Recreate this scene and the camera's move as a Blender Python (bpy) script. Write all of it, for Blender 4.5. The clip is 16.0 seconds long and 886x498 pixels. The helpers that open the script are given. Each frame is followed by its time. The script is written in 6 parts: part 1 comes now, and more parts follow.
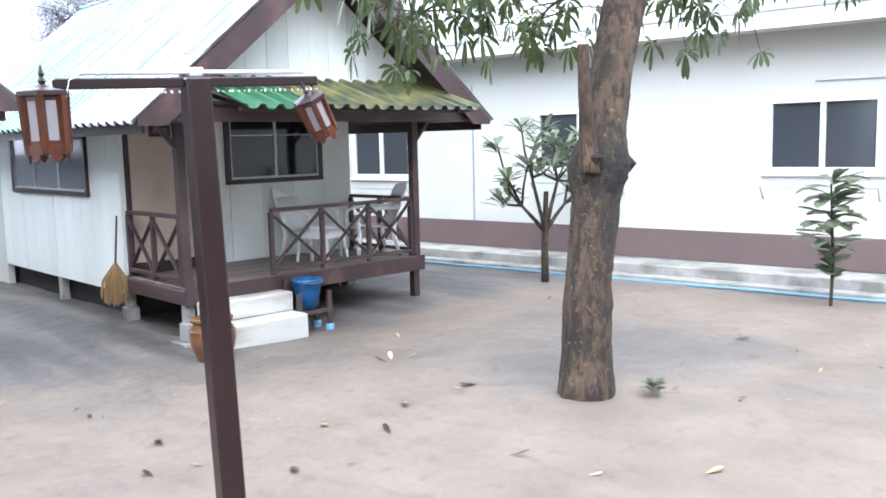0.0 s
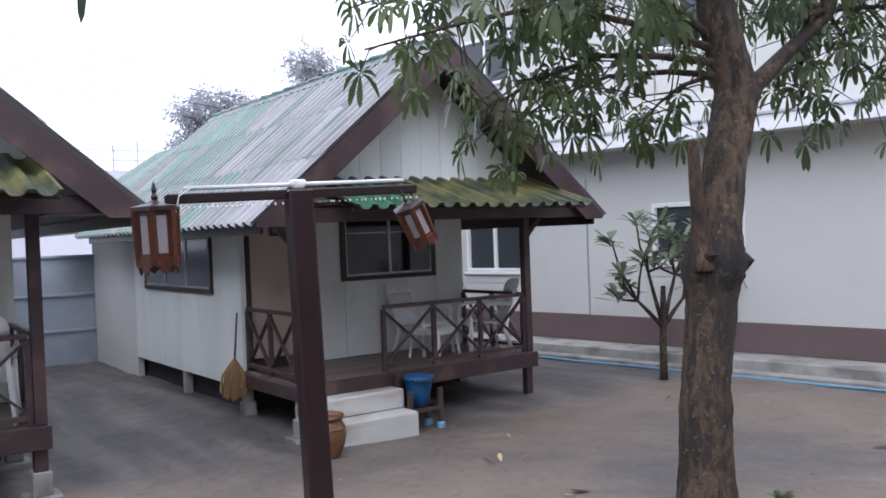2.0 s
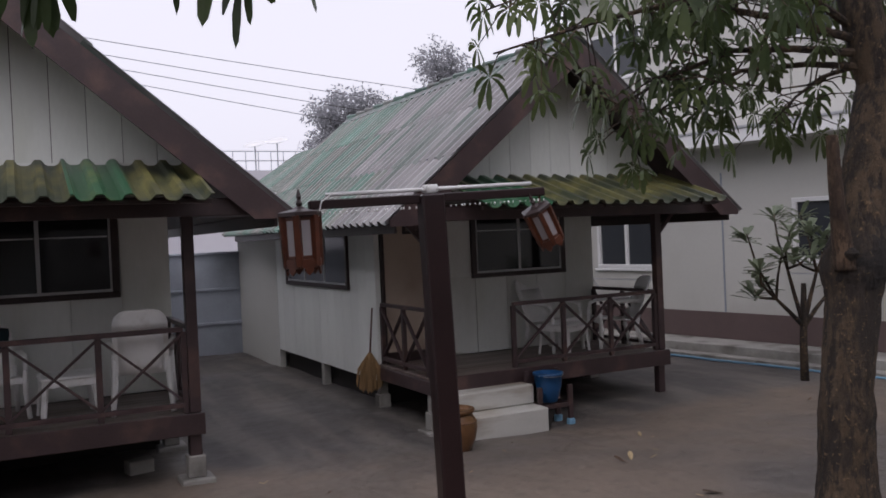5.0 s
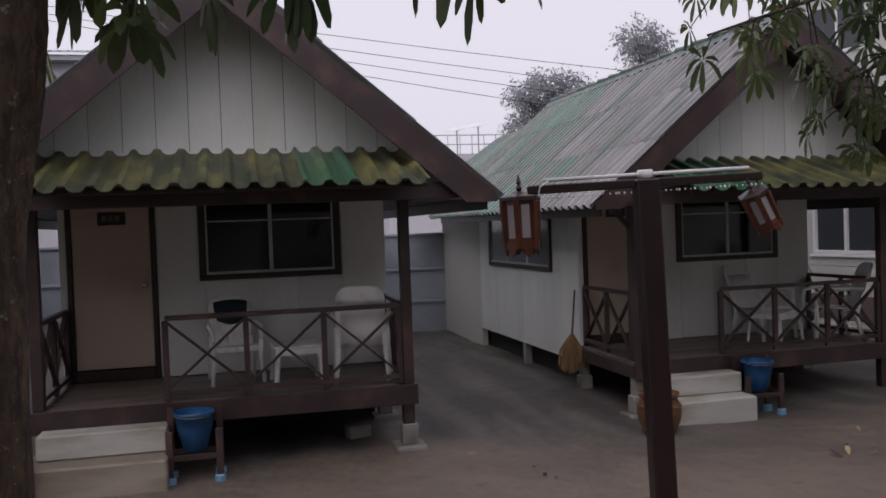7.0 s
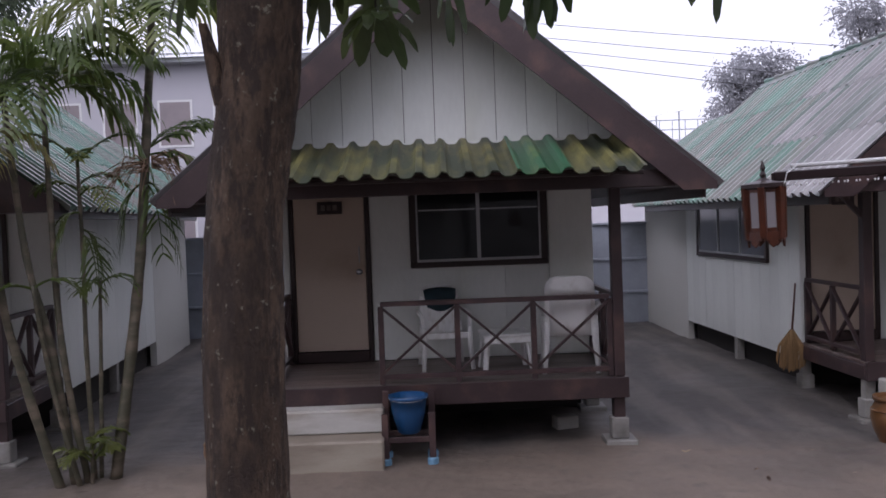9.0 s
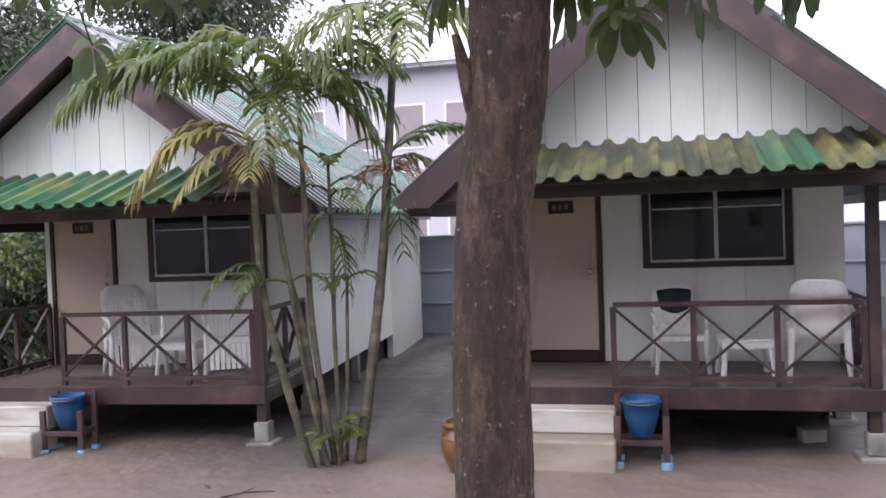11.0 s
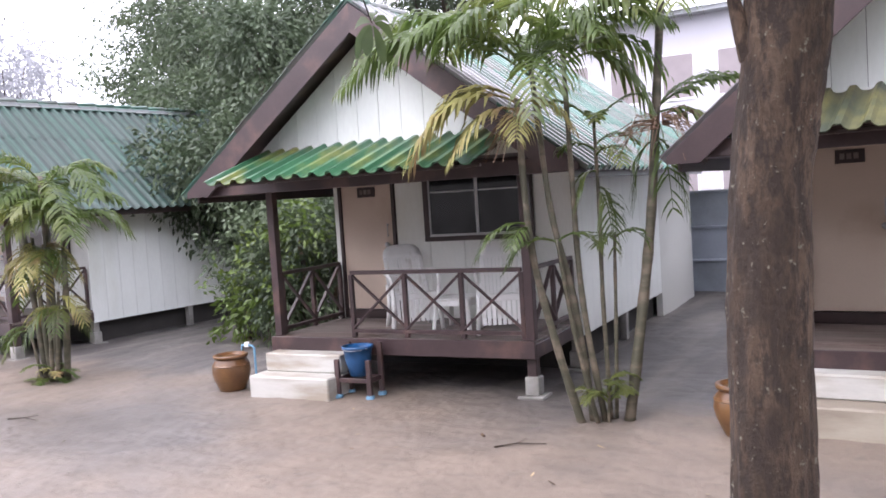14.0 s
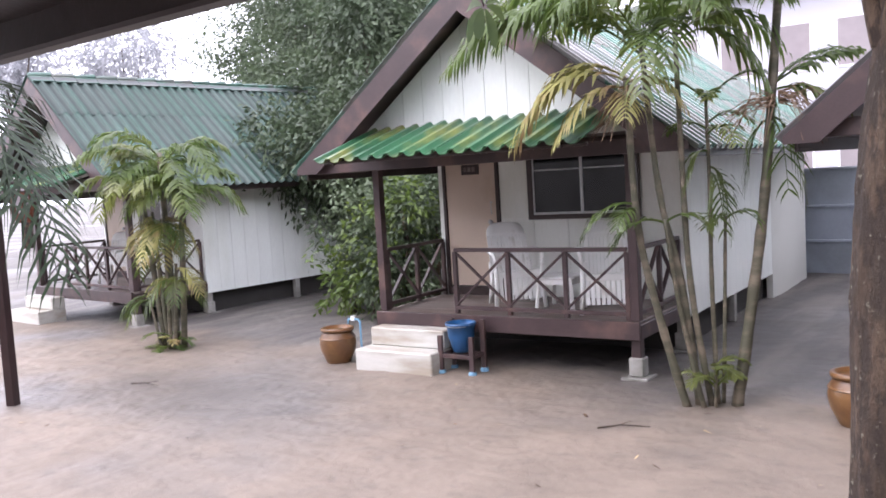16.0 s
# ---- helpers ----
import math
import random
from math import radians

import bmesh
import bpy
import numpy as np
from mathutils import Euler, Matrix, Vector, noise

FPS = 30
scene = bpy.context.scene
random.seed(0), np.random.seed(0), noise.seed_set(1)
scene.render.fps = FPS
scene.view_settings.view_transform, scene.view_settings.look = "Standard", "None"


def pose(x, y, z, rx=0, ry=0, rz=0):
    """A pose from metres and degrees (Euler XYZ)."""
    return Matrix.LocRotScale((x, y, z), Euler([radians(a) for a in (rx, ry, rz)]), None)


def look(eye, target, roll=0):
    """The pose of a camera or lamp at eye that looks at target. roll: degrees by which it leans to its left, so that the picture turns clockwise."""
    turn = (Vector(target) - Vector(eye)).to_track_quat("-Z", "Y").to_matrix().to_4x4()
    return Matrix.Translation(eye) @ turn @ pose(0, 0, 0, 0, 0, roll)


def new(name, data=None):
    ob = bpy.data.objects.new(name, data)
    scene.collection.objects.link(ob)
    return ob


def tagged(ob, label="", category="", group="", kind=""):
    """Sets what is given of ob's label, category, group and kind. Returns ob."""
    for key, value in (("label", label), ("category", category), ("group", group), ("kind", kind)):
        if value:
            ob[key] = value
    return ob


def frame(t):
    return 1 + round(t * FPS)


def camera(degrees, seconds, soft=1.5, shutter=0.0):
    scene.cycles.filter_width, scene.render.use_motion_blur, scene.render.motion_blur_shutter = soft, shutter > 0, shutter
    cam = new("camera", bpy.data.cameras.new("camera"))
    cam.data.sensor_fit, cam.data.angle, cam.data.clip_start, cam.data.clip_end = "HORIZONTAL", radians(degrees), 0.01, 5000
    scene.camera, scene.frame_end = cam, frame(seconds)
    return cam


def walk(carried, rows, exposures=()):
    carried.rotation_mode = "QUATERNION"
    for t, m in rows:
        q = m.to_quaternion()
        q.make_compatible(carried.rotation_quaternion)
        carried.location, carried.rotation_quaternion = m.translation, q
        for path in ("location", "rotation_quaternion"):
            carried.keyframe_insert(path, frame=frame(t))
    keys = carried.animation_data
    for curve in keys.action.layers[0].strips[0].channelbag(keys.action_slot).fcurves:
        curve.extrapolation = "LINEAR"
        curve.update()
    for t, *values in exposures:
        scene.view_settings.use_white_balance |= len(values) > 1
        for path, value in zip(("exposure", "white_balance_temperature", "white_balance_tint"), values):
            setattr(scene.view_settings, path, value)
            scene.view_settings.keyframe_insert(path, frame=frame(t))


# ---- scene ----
cam = camera(53.76, 16.0, soft=1.7)

# seconds, eye, heading (degrees to the right of +y), pitch, roll
PATH = [
    (0.0, (0.285, 0.213, 2.048), 42.137, -7.024, -1.378),
    (0.5, (0.312, 0.205, 2.095), 40.148, -3.792, -1.953),
    (1.0, (0.349, 0.186, 2.111), 38.030, -2.781, -1.978),
    (1.5, (0.388, 0.193, 2.116), 36.024, -1.831, -1.969),
    (2.0, (0.400, 0.204, 2.119), 34.521, -0.907, -2.138),
    (2.5, (0.412, 0.210, 2.138), 33.595, -0.067, -2.218),
    (3.0, (0.420, 0.210, 2.145), 33.061, 0.383, -2.209),
    (5.5, (0.297, 0.017, 2.152), 22.932, -1.231, -2.385),
    (6.0, (0.258, -0.037, 2.148), 19.554, -1.319, -2.296),
    (6.5, (0.214, -0.077, 2.140), 16.323, -1.350, -2.396),
    (7.0, (0.172, -0.090, 2.161), 13.159, -1.570, -2.071),
    (7.5, (0.147, -0.085, 2.163), 9.968, -1.551, -2.023),
    (8.0, (0.109, -0.064, 2.166), 6.929, -1.599, -1.861),
    (8.5, (0.058, -0.020, 2.167), 3.881, -1.744, -1.892),
    (9.0, (0.000, 0.000, 2.171), 0.698, -1.869, -2.099),
    (9.5, (-0.068, -0.017, 2.175), -2.601, -1.899, -2.086),
    (12.0, (-0.074, -0.045, 2.194), -21.066, -1.690, -2.458),
    (12.5, (-0.068, -0.053, 2.194), -24.063, -2.154, -2.806),
    (13.0, (-0.068, -0.081, 2.196), -26.659, -2.630, -3.128),
    (13.5, (-0.064, -0.103, 2.200), -29.036, -3.028, -3.335),
    (14.0, (-0.063, -0.088, 2.203), -31.346, -3.396, -3.655),
    (14.5, (-0.067, -0.095, 2.207), -33.322, -3.746, -3.735),
    (15.0, (-0.075, -0.115, 2.216), -35.040, -4.142, -3.763),
    (15.5, (-0.076, -0.134, 2.250), -36.519, -4.580, -3.730),
    (16.0, (-0.082, -0.152, 2.257), -37.936, -4.704, -3.404),
]


def path_pose(e, yaw, pitch, roll):
    a, b = radians(yaw), radians(pitch)
    way = Vector((math.sin(a) * math.cos(b), math.cos(a) * math.cos(b), math.sin(b)))
    return look(Vector(e), Vector(e) + way, roll)


walk(cam, [(t, path_pose(e, yaw, pitch, roll)) for t, e, yaw, pitch, roll in PATH],
     exposures=[(0.0, 1.8, 5800, 8), (0.5, 1.4, 5700, 8), (1.0, 1.1, 5750, 10), (1.5, 0.7, 5750, 12), (2.0, 0.4, 5850, 15), (2.5, 0.0, 5900, 16), (3.0, -0.4, 6000, 19),
                (5.5, -0.68, 6550, 19), (7.0, -0.86, 6600, 20), (8.5, -0.55, 6350, 22), (9.0, -0.3, 6150, 23), (9.5, 0.1, 6100, 24), (12.0, 1.1, 6350, 20), (13.0, 1.22, 6350, 20),
                (14.5, 1.35, 6300, 20), (16.0, 1.35, 6300, 20)])

# ---- light: a rainy, overcast sky ----
world = bpy.data.worlds.new("world")
scene.world = world
world.use_nodes = True
wn, wl = world.node_tree.nodes, world.node_tree.links
sky = wn.new("ShaderNodeTexSky")
sky.sky_type, sky.sun_disc = "NISHITA", False
sky.sun_elevation, sky.sun_rotation = radians(60), radians(200)
sky.air_density, sky.dust_density, sky.ozone_density = 1.0, 6.0, 1.0
grey = wn.new("ShaderNodeHueSaturation")
grey.inputs["Saturation"].default_value = 0.12
cloud = wn.new("ShaderNodeMix")
cloud.data_type = "RGBA"
cloud.inputs[0].default_value = 0.62
cloud.inputs[7].default_value = (12.6, 13.0, 14.3, 1)
wl.new(sky.outputs[0], grey.inputs["Color"])
wl.new(grey.outputs[0], cloud.inputs[6])
wl.new(cloud.outputs[2], wn["Background"].inputs[0])
wn["Background"].inputs[1].default_value = 0.15
sun = new("sun", bpy.data.lights.new("sun", "SUN"))
sun.data.energy, sun.data.angle, sun.data.color = 0.85, radians(60), (1.0, 0.97, 0.93)
sun.matrix_world = look((0, 0, 16), (10, 12, 0))


# ---- materials ----
def mat(name, base, rough=0.6, metal=0.0, vary=0.25, scale=3.0, fine=40.0, bump=0.15, tint=None, tint_scale=1.2, tint_at=0.55,
        stretch=(1, 1, 1), rand=0.0, spec=0.5, coords="Object", emit=0.0, trans=0.0):
    """A surface with coarse and fine variation, an optional second colour in patches, and fine relief."""
    m = bpy.data.materials.new(name)
    m.use_nodes = True
    n, l = m.node_tree.nodes, m.node_tree.links
    bsdf = n["Principled BSDF"]
    bsdf.inputs["Roughness"].default_value, bsdf.inputs["Metallic"].default_value = rough, metal
    bsdf.inputs["Specular IOR Level"].default_value = spec
    tc = n.new("ShaderNodeTexCoord")
    mp = n.new("ShaderNodeMapping")
    mp.inputs["Scale"].default_value = stretch
    info = n.new("ShaderNodeObjectInfo")
    if coords == "Object":
        off = n.new("ShaderNodeVectorMath")
        off.operation = "MULTIPLY_ADD"
        cmb = n.new("ShaderNodeCombineXYZ")
        for k in range(3):
            l.new(info.outputs["Random"], cmb.inputs[k])
        l.new(cmb.outputs[0], off.inputs[0])
        off.inputs[1].default_value = (17.3, 9.1, 5.7)
        l.new(tc.outputs["Object"], off.inputs[2])
        l.new(off.outputs[0], mp.inputs[0])
    else:
        geo = n.new("ShaderNodeNewGeometry")
        l.new(geo.outputs["Position"], mp.inputs[0])
    big, small = n.new("ShaderNodeTexNoise"), n.new("ShaderNodeTexNoise")
    big.inputs["Scale"].default_value, big.inputs["Detail"].default_value = scale, 5
    small.inputs["Scale"].default_value, small.inputs["Detail"].default_value = fine, 4
    l.new(mp.outputs[0], big.inputs[0])
    l.new(mp.outputs[0], small.inputs[0])
    add = n.new("ShaderNodeMath")
    add.operation = "MULTIPLY_ADD"
    l.new(small.outputs[0], add.inputs[0])
    add.inputs[1].default_value = 0.4
    l.new(big.outputs[0], add.inputs[2])
    val = n.new("ShaderNodeMapRange")
    val.inputs["From Min"].default_value, val.inputs["From Max"].default_value = 0.4, 1.0
    val.inputs["To Min"].default_value, val.inputs["To Max"].default_value = 1 - vary, 1 + vary
    l.new(add.outputs[0], val.inputs[0])
    last = val.outputs[0]
    if rand:
        rr = n.new("ShaderNodeMapRange")
        rr.inputs["To Min"].default_value, rr.inputs["To Max"].default_value = 1 - rand, 1 + rand
        l.new(info.outputs["Random"], rr.inputs[0])
        mu = n.new("ShaderNodeMath")
        mu.operation = "MULTIPLY"
        l.new(last, mu.inputs[0])
        l.new(rr.outputs[0], mu.inputs[1])
        last = mu.outputs[0]
    col = n.new("ShaderNodeMix")
    col.data_type = "RGBA"
    col.inputs[6].default_value = (*base, 1)
    col.inputs[7].default_value = (*(tint or base), 1)
    pat = n.new("ShaderNodeTexNoise")
    pat.inputs["Scale"].default_value, pat.inputs["Detail"].default_value = tint_scale, 6
    l.new(mp.outputs[0], pat.inputs[0])
    step = n.new("ShaderNodeMapRange")
    step.inputs["From Min"].default_value, step.inputs["From Max"].default_value = tint_at - 0.08, tint_at + 0.08
    l.new(pat.outputs[0], step.inputs[0])
    l.new(step.outputs[0], col.inputs[0])
    hsv = n.new("ShaderNodeHueSaturation")
    l.new(col.outputs[2], hsv.inputs["Color"])
    l.new(last, hsv.inputs["Value"])
    l.new(hsv.outputs[0], bsdf.inputs["Base Color"])
    if bump:
        b = n.new("ShaderNodeBump")
        b.inputs["Strength"].default_value, b.inputs["Distance"].default_value = bump, 0.01
        l.new(add.outputs[0], b.inputs["Height"])
        l.new(b.outputs[0], bsdf.inputs["Normal"])
    if trans:
        bsdf.inputs["Subsurface Weight"].default_value = 0.0
        tr = n.new("ShaderNodeBsdfTranslucent")
        mx = n.new("ShaderNodeMixShader")
        mx.inputs[0].default_value = trans
        l.new(hsv.outputs[0], tr.inputs[0])
        l.new(bsdf.outputs[0], mx.inputs[1])
        l.new(tr.outputs[0], mx.inputs[2])
        l.new(mx.outputs[0], n["Material Output"].inputs[0])
    return m


def glass(name, tint=(0.04, 0.05, 0.06), rough=0.06):
    m = bpy.data.materials.new(name)
    m.use_nodes = True
    b = m.node_tree.nodes["Principled BSDF"]
    b.inputs["Base Color"].default_value = (*tint, 1)
    b.inputs["Roughness"].default_value = rough
    b.inputs["Specular IOR Level"].default_value = 0.5
    return m




def sand():
    """Damp trampled sand: broad damp patches, trodden dents and grain."""
    m = mat("wet_sand", (0.172, 0.136, 0.108), 0.62, vary=0.2, scale=1.6, fine=40, bump=0.0, tint=(0.118, 0.103, 0.094), tint_scale=0.3, tint_at=0.55, coords="World")
    n, l = m.node_tree.nodes, m.node_tree.links
    bsdf = n["Principled BSDF"]
    geo = n.new("ShaderNodeNewGeometry")
    dents, grit, spots = n.new("ShaderNodeTexNoise"), n.new("ShaderNodeTexNoise"), n.new("ShaderNodeTexNoise")
    for t, s, d in ((dents, 3.2, 2), (grit, 70, 3), (spots, 5.5, 6)):
        t.inputs["Scale"].default_value, t.inputs["Detail"].default_value = s, d
        l.new(geo.outputs["Position"], t.inputs[0])
    rg = n.new("ShaderNodeMapRange")
    rg.inputs["From Min"].default_value, rg.inputs["From Max"].default_value = 0.56, 0.72
    l.new(spots.outputs[0], rg.inputs[0])
    mix = n.new("ShaderNodeMix")
    mix.data_type = "RGBA"
    mix.inputs[7].default_value = (0.10, 0.08, 0.066, 1)
    l.new(bsdf.inputs["Base Color"].links[0].from_socket, mix.inputs[6])
    half = n.new("ShaderNodeMath")
    half.operation = "MULTIPLY"
    half.inputs[1].default_value = 0.55
    l.new(rg.outputs[0], half.inputs[0])
    l.new(half.outputs[0], mix.inputs[0])
    l.new(mix.outputs[2], bsdf.inputs["Base Color"])
    # greyer, darker ground from about the house fronts back, with an uneven edge and pale streaks along the path
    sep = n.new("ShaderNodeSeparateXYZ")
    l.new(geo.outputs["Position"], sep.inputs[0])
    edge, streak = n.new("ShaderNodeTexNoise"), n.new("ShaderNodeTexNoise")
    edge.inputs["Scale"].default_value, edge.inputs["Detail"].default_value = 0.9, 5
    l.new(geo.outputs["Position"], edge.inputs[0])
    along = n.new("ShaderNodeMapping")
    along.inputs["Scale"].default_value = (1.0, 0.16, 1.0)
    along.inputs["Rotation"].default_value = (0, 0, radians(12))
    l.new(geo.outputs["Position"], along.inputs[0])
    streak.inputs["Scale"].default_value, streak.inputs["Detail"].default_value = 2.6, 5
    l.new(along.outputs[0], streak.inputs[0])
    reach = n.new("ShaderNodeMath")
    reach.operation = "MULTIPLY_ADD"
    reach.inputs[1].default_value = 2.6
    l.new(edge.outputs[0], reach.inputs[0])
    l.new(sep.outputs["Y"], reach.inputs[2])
    back_mask = n.new("ShaderNodeMapRange")
    back_mask.inputs["From Min"].default_value, back_mask.inputs["From Max"].default_value = 9.2, 10.0
    back_mask.inputs["To Max"].default_value = 0.85
    l.new(reach.outputs[0], back_mask.inputs[0])
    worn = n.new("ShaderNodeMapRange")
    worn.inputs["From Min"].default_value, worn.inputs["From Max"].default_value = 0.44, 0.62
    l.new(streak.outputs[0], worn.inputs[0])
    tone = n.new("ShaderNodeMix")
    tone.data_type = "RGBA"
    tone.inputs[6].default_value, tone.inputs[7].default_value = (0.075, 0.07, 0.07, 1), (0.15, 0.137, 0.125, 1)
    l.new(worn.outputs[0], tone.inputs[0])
    greyed = n.new("ShaderNodeMix")
    greyed.data_type = "RGBA"
    l.new(back_mask.outputs[0], greyed.inputs[0])
    l.new(mix.outputs[2], greyed.inputs[6])
    l.new(tone.outputs[2], greyed.inputs[7])
    l.new(greyed.outputs[2], bsdf.inputs["Base Color"])
    damp = n.new("ShaderNodeTexNoise")
    damp.inputs["Scale"].default_value, damp.inputs["Detail"].default_value = 0.3, 6
    l.new(geo.outputs["Position"], damp.inputs[0])
    wet = n.new("ShaderNodeMapRange")
    wet.inputs["From Min"].default_value, wet.inputs["From Max"].default_value = 0.47, 0.63
    wet.inputs["To Min"].default_value, wet.inputs["To Max"].default_value = 0.66, 0.40
    l.new(damp.outputs[0], wet.inputs[0])
    l.new(wet.outputs[0], bsdf.inputs["Roughness"])
    b1, b2 = n.new("ShaderNodeBump"), n.new("ShaderNodeBump")
    b1.inputs["Strength"].default_value, b1.inputs["Distance"].default_value = 0.6, 0.08
    b2.inputs["Strength"].default_value, b2.inputs["Distance"].default_value = 0.6, 0.008
    l.new(dents.outputs[0], b1.inputs["Height"])
    l.new(grit.outputs[0], b2.inputs["Height"])
    l.new(b1.outputs[0], b2.inputs["Normal"])
    l.new(b2.outputs[0], bsdf.inputs["Normal"])
    return m


def grooved(m, pitch=0.2, shade_and_growth=(0.05, 0.055, 0.055), amount=0.6, low=None):
    """Shade in the valleys of a corrugated sheet put into its colour; low: (from, to) a ragged dark growth along its
    lower edge.
    """
    n, l = m.node_tree.nodes, m.node_tree.links
    bsdf = n["Principled BSDF"]
    tc, sep = n.new("ShaderNodeTexCoord"), n.new("ShaderNodeSeparateXYZ")
    l.new(tc.outputs["Object"], sep.inputs[0])
    ph, co, rg = n.new("ShaderNodeMath"), n.new("ShaderNodeMath"), n.new("ShaderNodeMapRange")
    ph.operation, co.operation = "MULTIPLY", "COSINE"
    ph.inputs[1].default_value = 2 * math.pi / pitch
    l.new(sep.outputs["X"], ph.inputs[0])
    l.new(ph.outputs[0], co.inputs[0])
    rg.inputs["From Min"].default_value, rg.inputs["From Max"].default_value = 0.2, -0.6
    rg.inputs["To Max"].default_value = amount
    l.new(co.outputs[0], rg.inputs[0])
    mask = rg.outputs[0]
    if low:
        nz, ad, lo, mx = n.new("ShaderNodeTexNoise"), n.new("ShaderNodeMath"), n.new("ShaderNodeMapRange"), n.new("ShaderNodeMath")
        nz.inputs["Scale"].default_value, nz.inputs["Detail"].default_value = 5.0, 6
        l.new(n["Mapping"].outputs[0], nz.inputs[0])
        ad.operation, mx.operation = "MULTIPLY_ADD", "MAXIMUM"
        ad.inputs[1].default_value = 1.3
        l.new(nz.outputs[0], ad.inputs[0])
        l.new(sep.outputs["Y"], ad.inputs[2])
        lo.inputs["From Min"].default_value, lo.inputs["From Max"].default_value = low
        lo.inputs["To Max"].default_value = 0.85
        l.new(ad.outputs[0], lo.inputs[0])
        l.new(mask, mx.inputs[0])
        l.new(lo.outputs[0], mx.inputs[1])
        mask = mx.outputs[0]
    mix = n.new("ShaderNodeMix")
    mix.data_type = "RGBA"
    mix.inputs[7].default_value = (*shade_and_growth, 1)
    l.new(mask, mix.inputs[0])
    l.new(bsdf.inputs["Base Color"].links[0].from_socket, mix.inputs[6])
    l.new(mix.outputs[2], bsdf.inputs["Base Color"])
    return m


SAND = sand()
# Dark green; shade from trees above the far roof is in the colour.
ROOF_SHADED = mat("tree_shaded_green_roof_sheet", (0.02, 0.06, 0.045), 0.6, vary=0.35, scale=2, fine=25, bump=0.12, tint=(0.035, 0.06, 0.052), tint_scale=2.2, tint_at=0.5, stretch=(1.0, 0.25, 1.0), rand=0.2)
WHITE_BOARD = mat("white_painted_board", (0.72, 0.74, 0.71), 0.5, vary=0.09, scale=1.5, fine=30, bump=0.08, tint=(0.62, 0.64, 0.58), tint_scale=1.1,
                  tint_at=0.66, stretch=(1, 1, 0.35), rand=0.05)
BROWN = mat("dark_brown_paint", (0.050, 0.031, 0.032), 0.42, vary=0.3, scale=3, fine=50, bump=0.12, tint=(0.085, 0.05, 0.043), tint_scale=3, tint_at=0.6, rand=0.12)
POST = mat("dark_red_brown_post", (0.02, 0.0085, 0.009), 0.35, vary=0.3, scale=4, fine=50, bump=0.12)
BROWN_DARK = mat("brown_stained_wood", (0.032, 0.018, 0.017), 0.4, vary=0.3, scale=4, fine=60, bump=0.15, rand=0.1)
DECK = mat("worn_deck_board", (0.17, 0.14, 0.125), 0.45, vary=0.3, scale=3, fine=40, bump=0.2, tint=(0.12, 0.085, 0.075), tint_scale=2, tint_at=0.52, stretch=(0.3, 1, 1), rand=0.15)
ROOF = mat("green_roof_sheet", (0.065, 0.15, 0.115), 0.3, vary=0.35, scale=2, fine=25, bump=0.12, tint=(0.145, 0.15, 0.135), tint_scale=2.2, tint_at=0.5,
           stretch=(1.0, 0.25, 1.0), rand=0.2)
AWNING = mat("mossy_green_sheet", (0.03, 0.105, 0.052), 0.34, vary=0.3, scale=4, fine=30, bump=0.2, tint=(0.16, 0.17, 0.045), tint_scale=2.0, tint_at=0.60,
             stretch=(1.4, 0.5, 0.5), rand=0.3)
AWNING_MOSS = mat("lichen_covered_sheet", (0.155, 0.145, 0.05), 0.5, vary=0.4, scale=4, fine=30, bump=0.3, tint=(0.035, 0.045, 0.024), tint_scale=2.6, tint_at=0.5,
                  stretch=(2.0, 0.7, 0.5), rand=0.25)
# Grey front sheets: the wet roof's sheen is put into the colour.
ROOF_GREY = mat("sheen_grey_roof_sheet", (0.235, 0.228, 0.235), 0.35, vary=0.35, scale=2, fine=25, bump=0.12, tint=(0.09, 0.125, 0.11), tint_scale=2.2, tint_at=0.56,
                stretch=(1.0, 0.25, 1.0), rand=0.2)
for sheet_mat in (ROOF, ROOF_GREY):
    grooved(sheet_mat, shade_and_growth=(0.032, 0.036, 0.037), amount=0.85)
grooved(ROOF_SHADED, shade_and_growth=(0.012, 0.018, 0.016), amount=0.6)
grooved(AWNING, shade_and_growth=(0.02, 0.045, 0.02), amount=0.45)
grooved(AWNING_MOSS, shade_and_growth=(0.03, 0.04, 0.026), amount=0.35, low=(-0.12, -0.62))
DOOR = mat("cream_door_panel", (0.52, 0.42, 0.34), 0.45, vary=0.06, scale=2, fine=40, bump=0.05, tint=(0.45, 0.35, 0.27), tint_scale=1.6, tint_at=0.62)
ALU = mat("aluminium", (0.5, 0.51, 0.52), 0.4, metal=0.4, vary=0.1, bump=0.03)
PANE = glass("dark_window_glass", (0.012, 0.014, 0.016))
PANE_GREY = glass("grey_window_glass", (0.045, 0.05, 0.058), 0.1)
PANE_PALE = glass("pale_window_glass", (0.15, 0.155, 0.175), 0.15)
CONCRETE = mat("weathered_concrete", (0.30, 0.29, 0.27), 0.7, vary=0.25, scale=3, fine=50, bump=0.3, tint=(0.17, 0.16, 0.145), tint_scale=2.2, tint_at=0.56, rand=0.1)
STEP = mat("limewashed_step", (0.47, 0.462, 0.43), 0.65, vary=0.1, scale=3, fine=40, bump=0.2, tint=(0.30, 0.26, 0.21), tint_scale=1.6, tint_at=0.57, stretch=(0.5, 1, 2.2))
STEP_SANDY = mat("sand_stained_step", (0.328, 0.291, 0.234), 0.7, vary=0.15, scale=3, fine=40, bump=0.25, tint=(0.24, 0.20, 0.16), tint_scale=1.8, tint_at=0.55, stretch=(0.5, 1, 2.2))
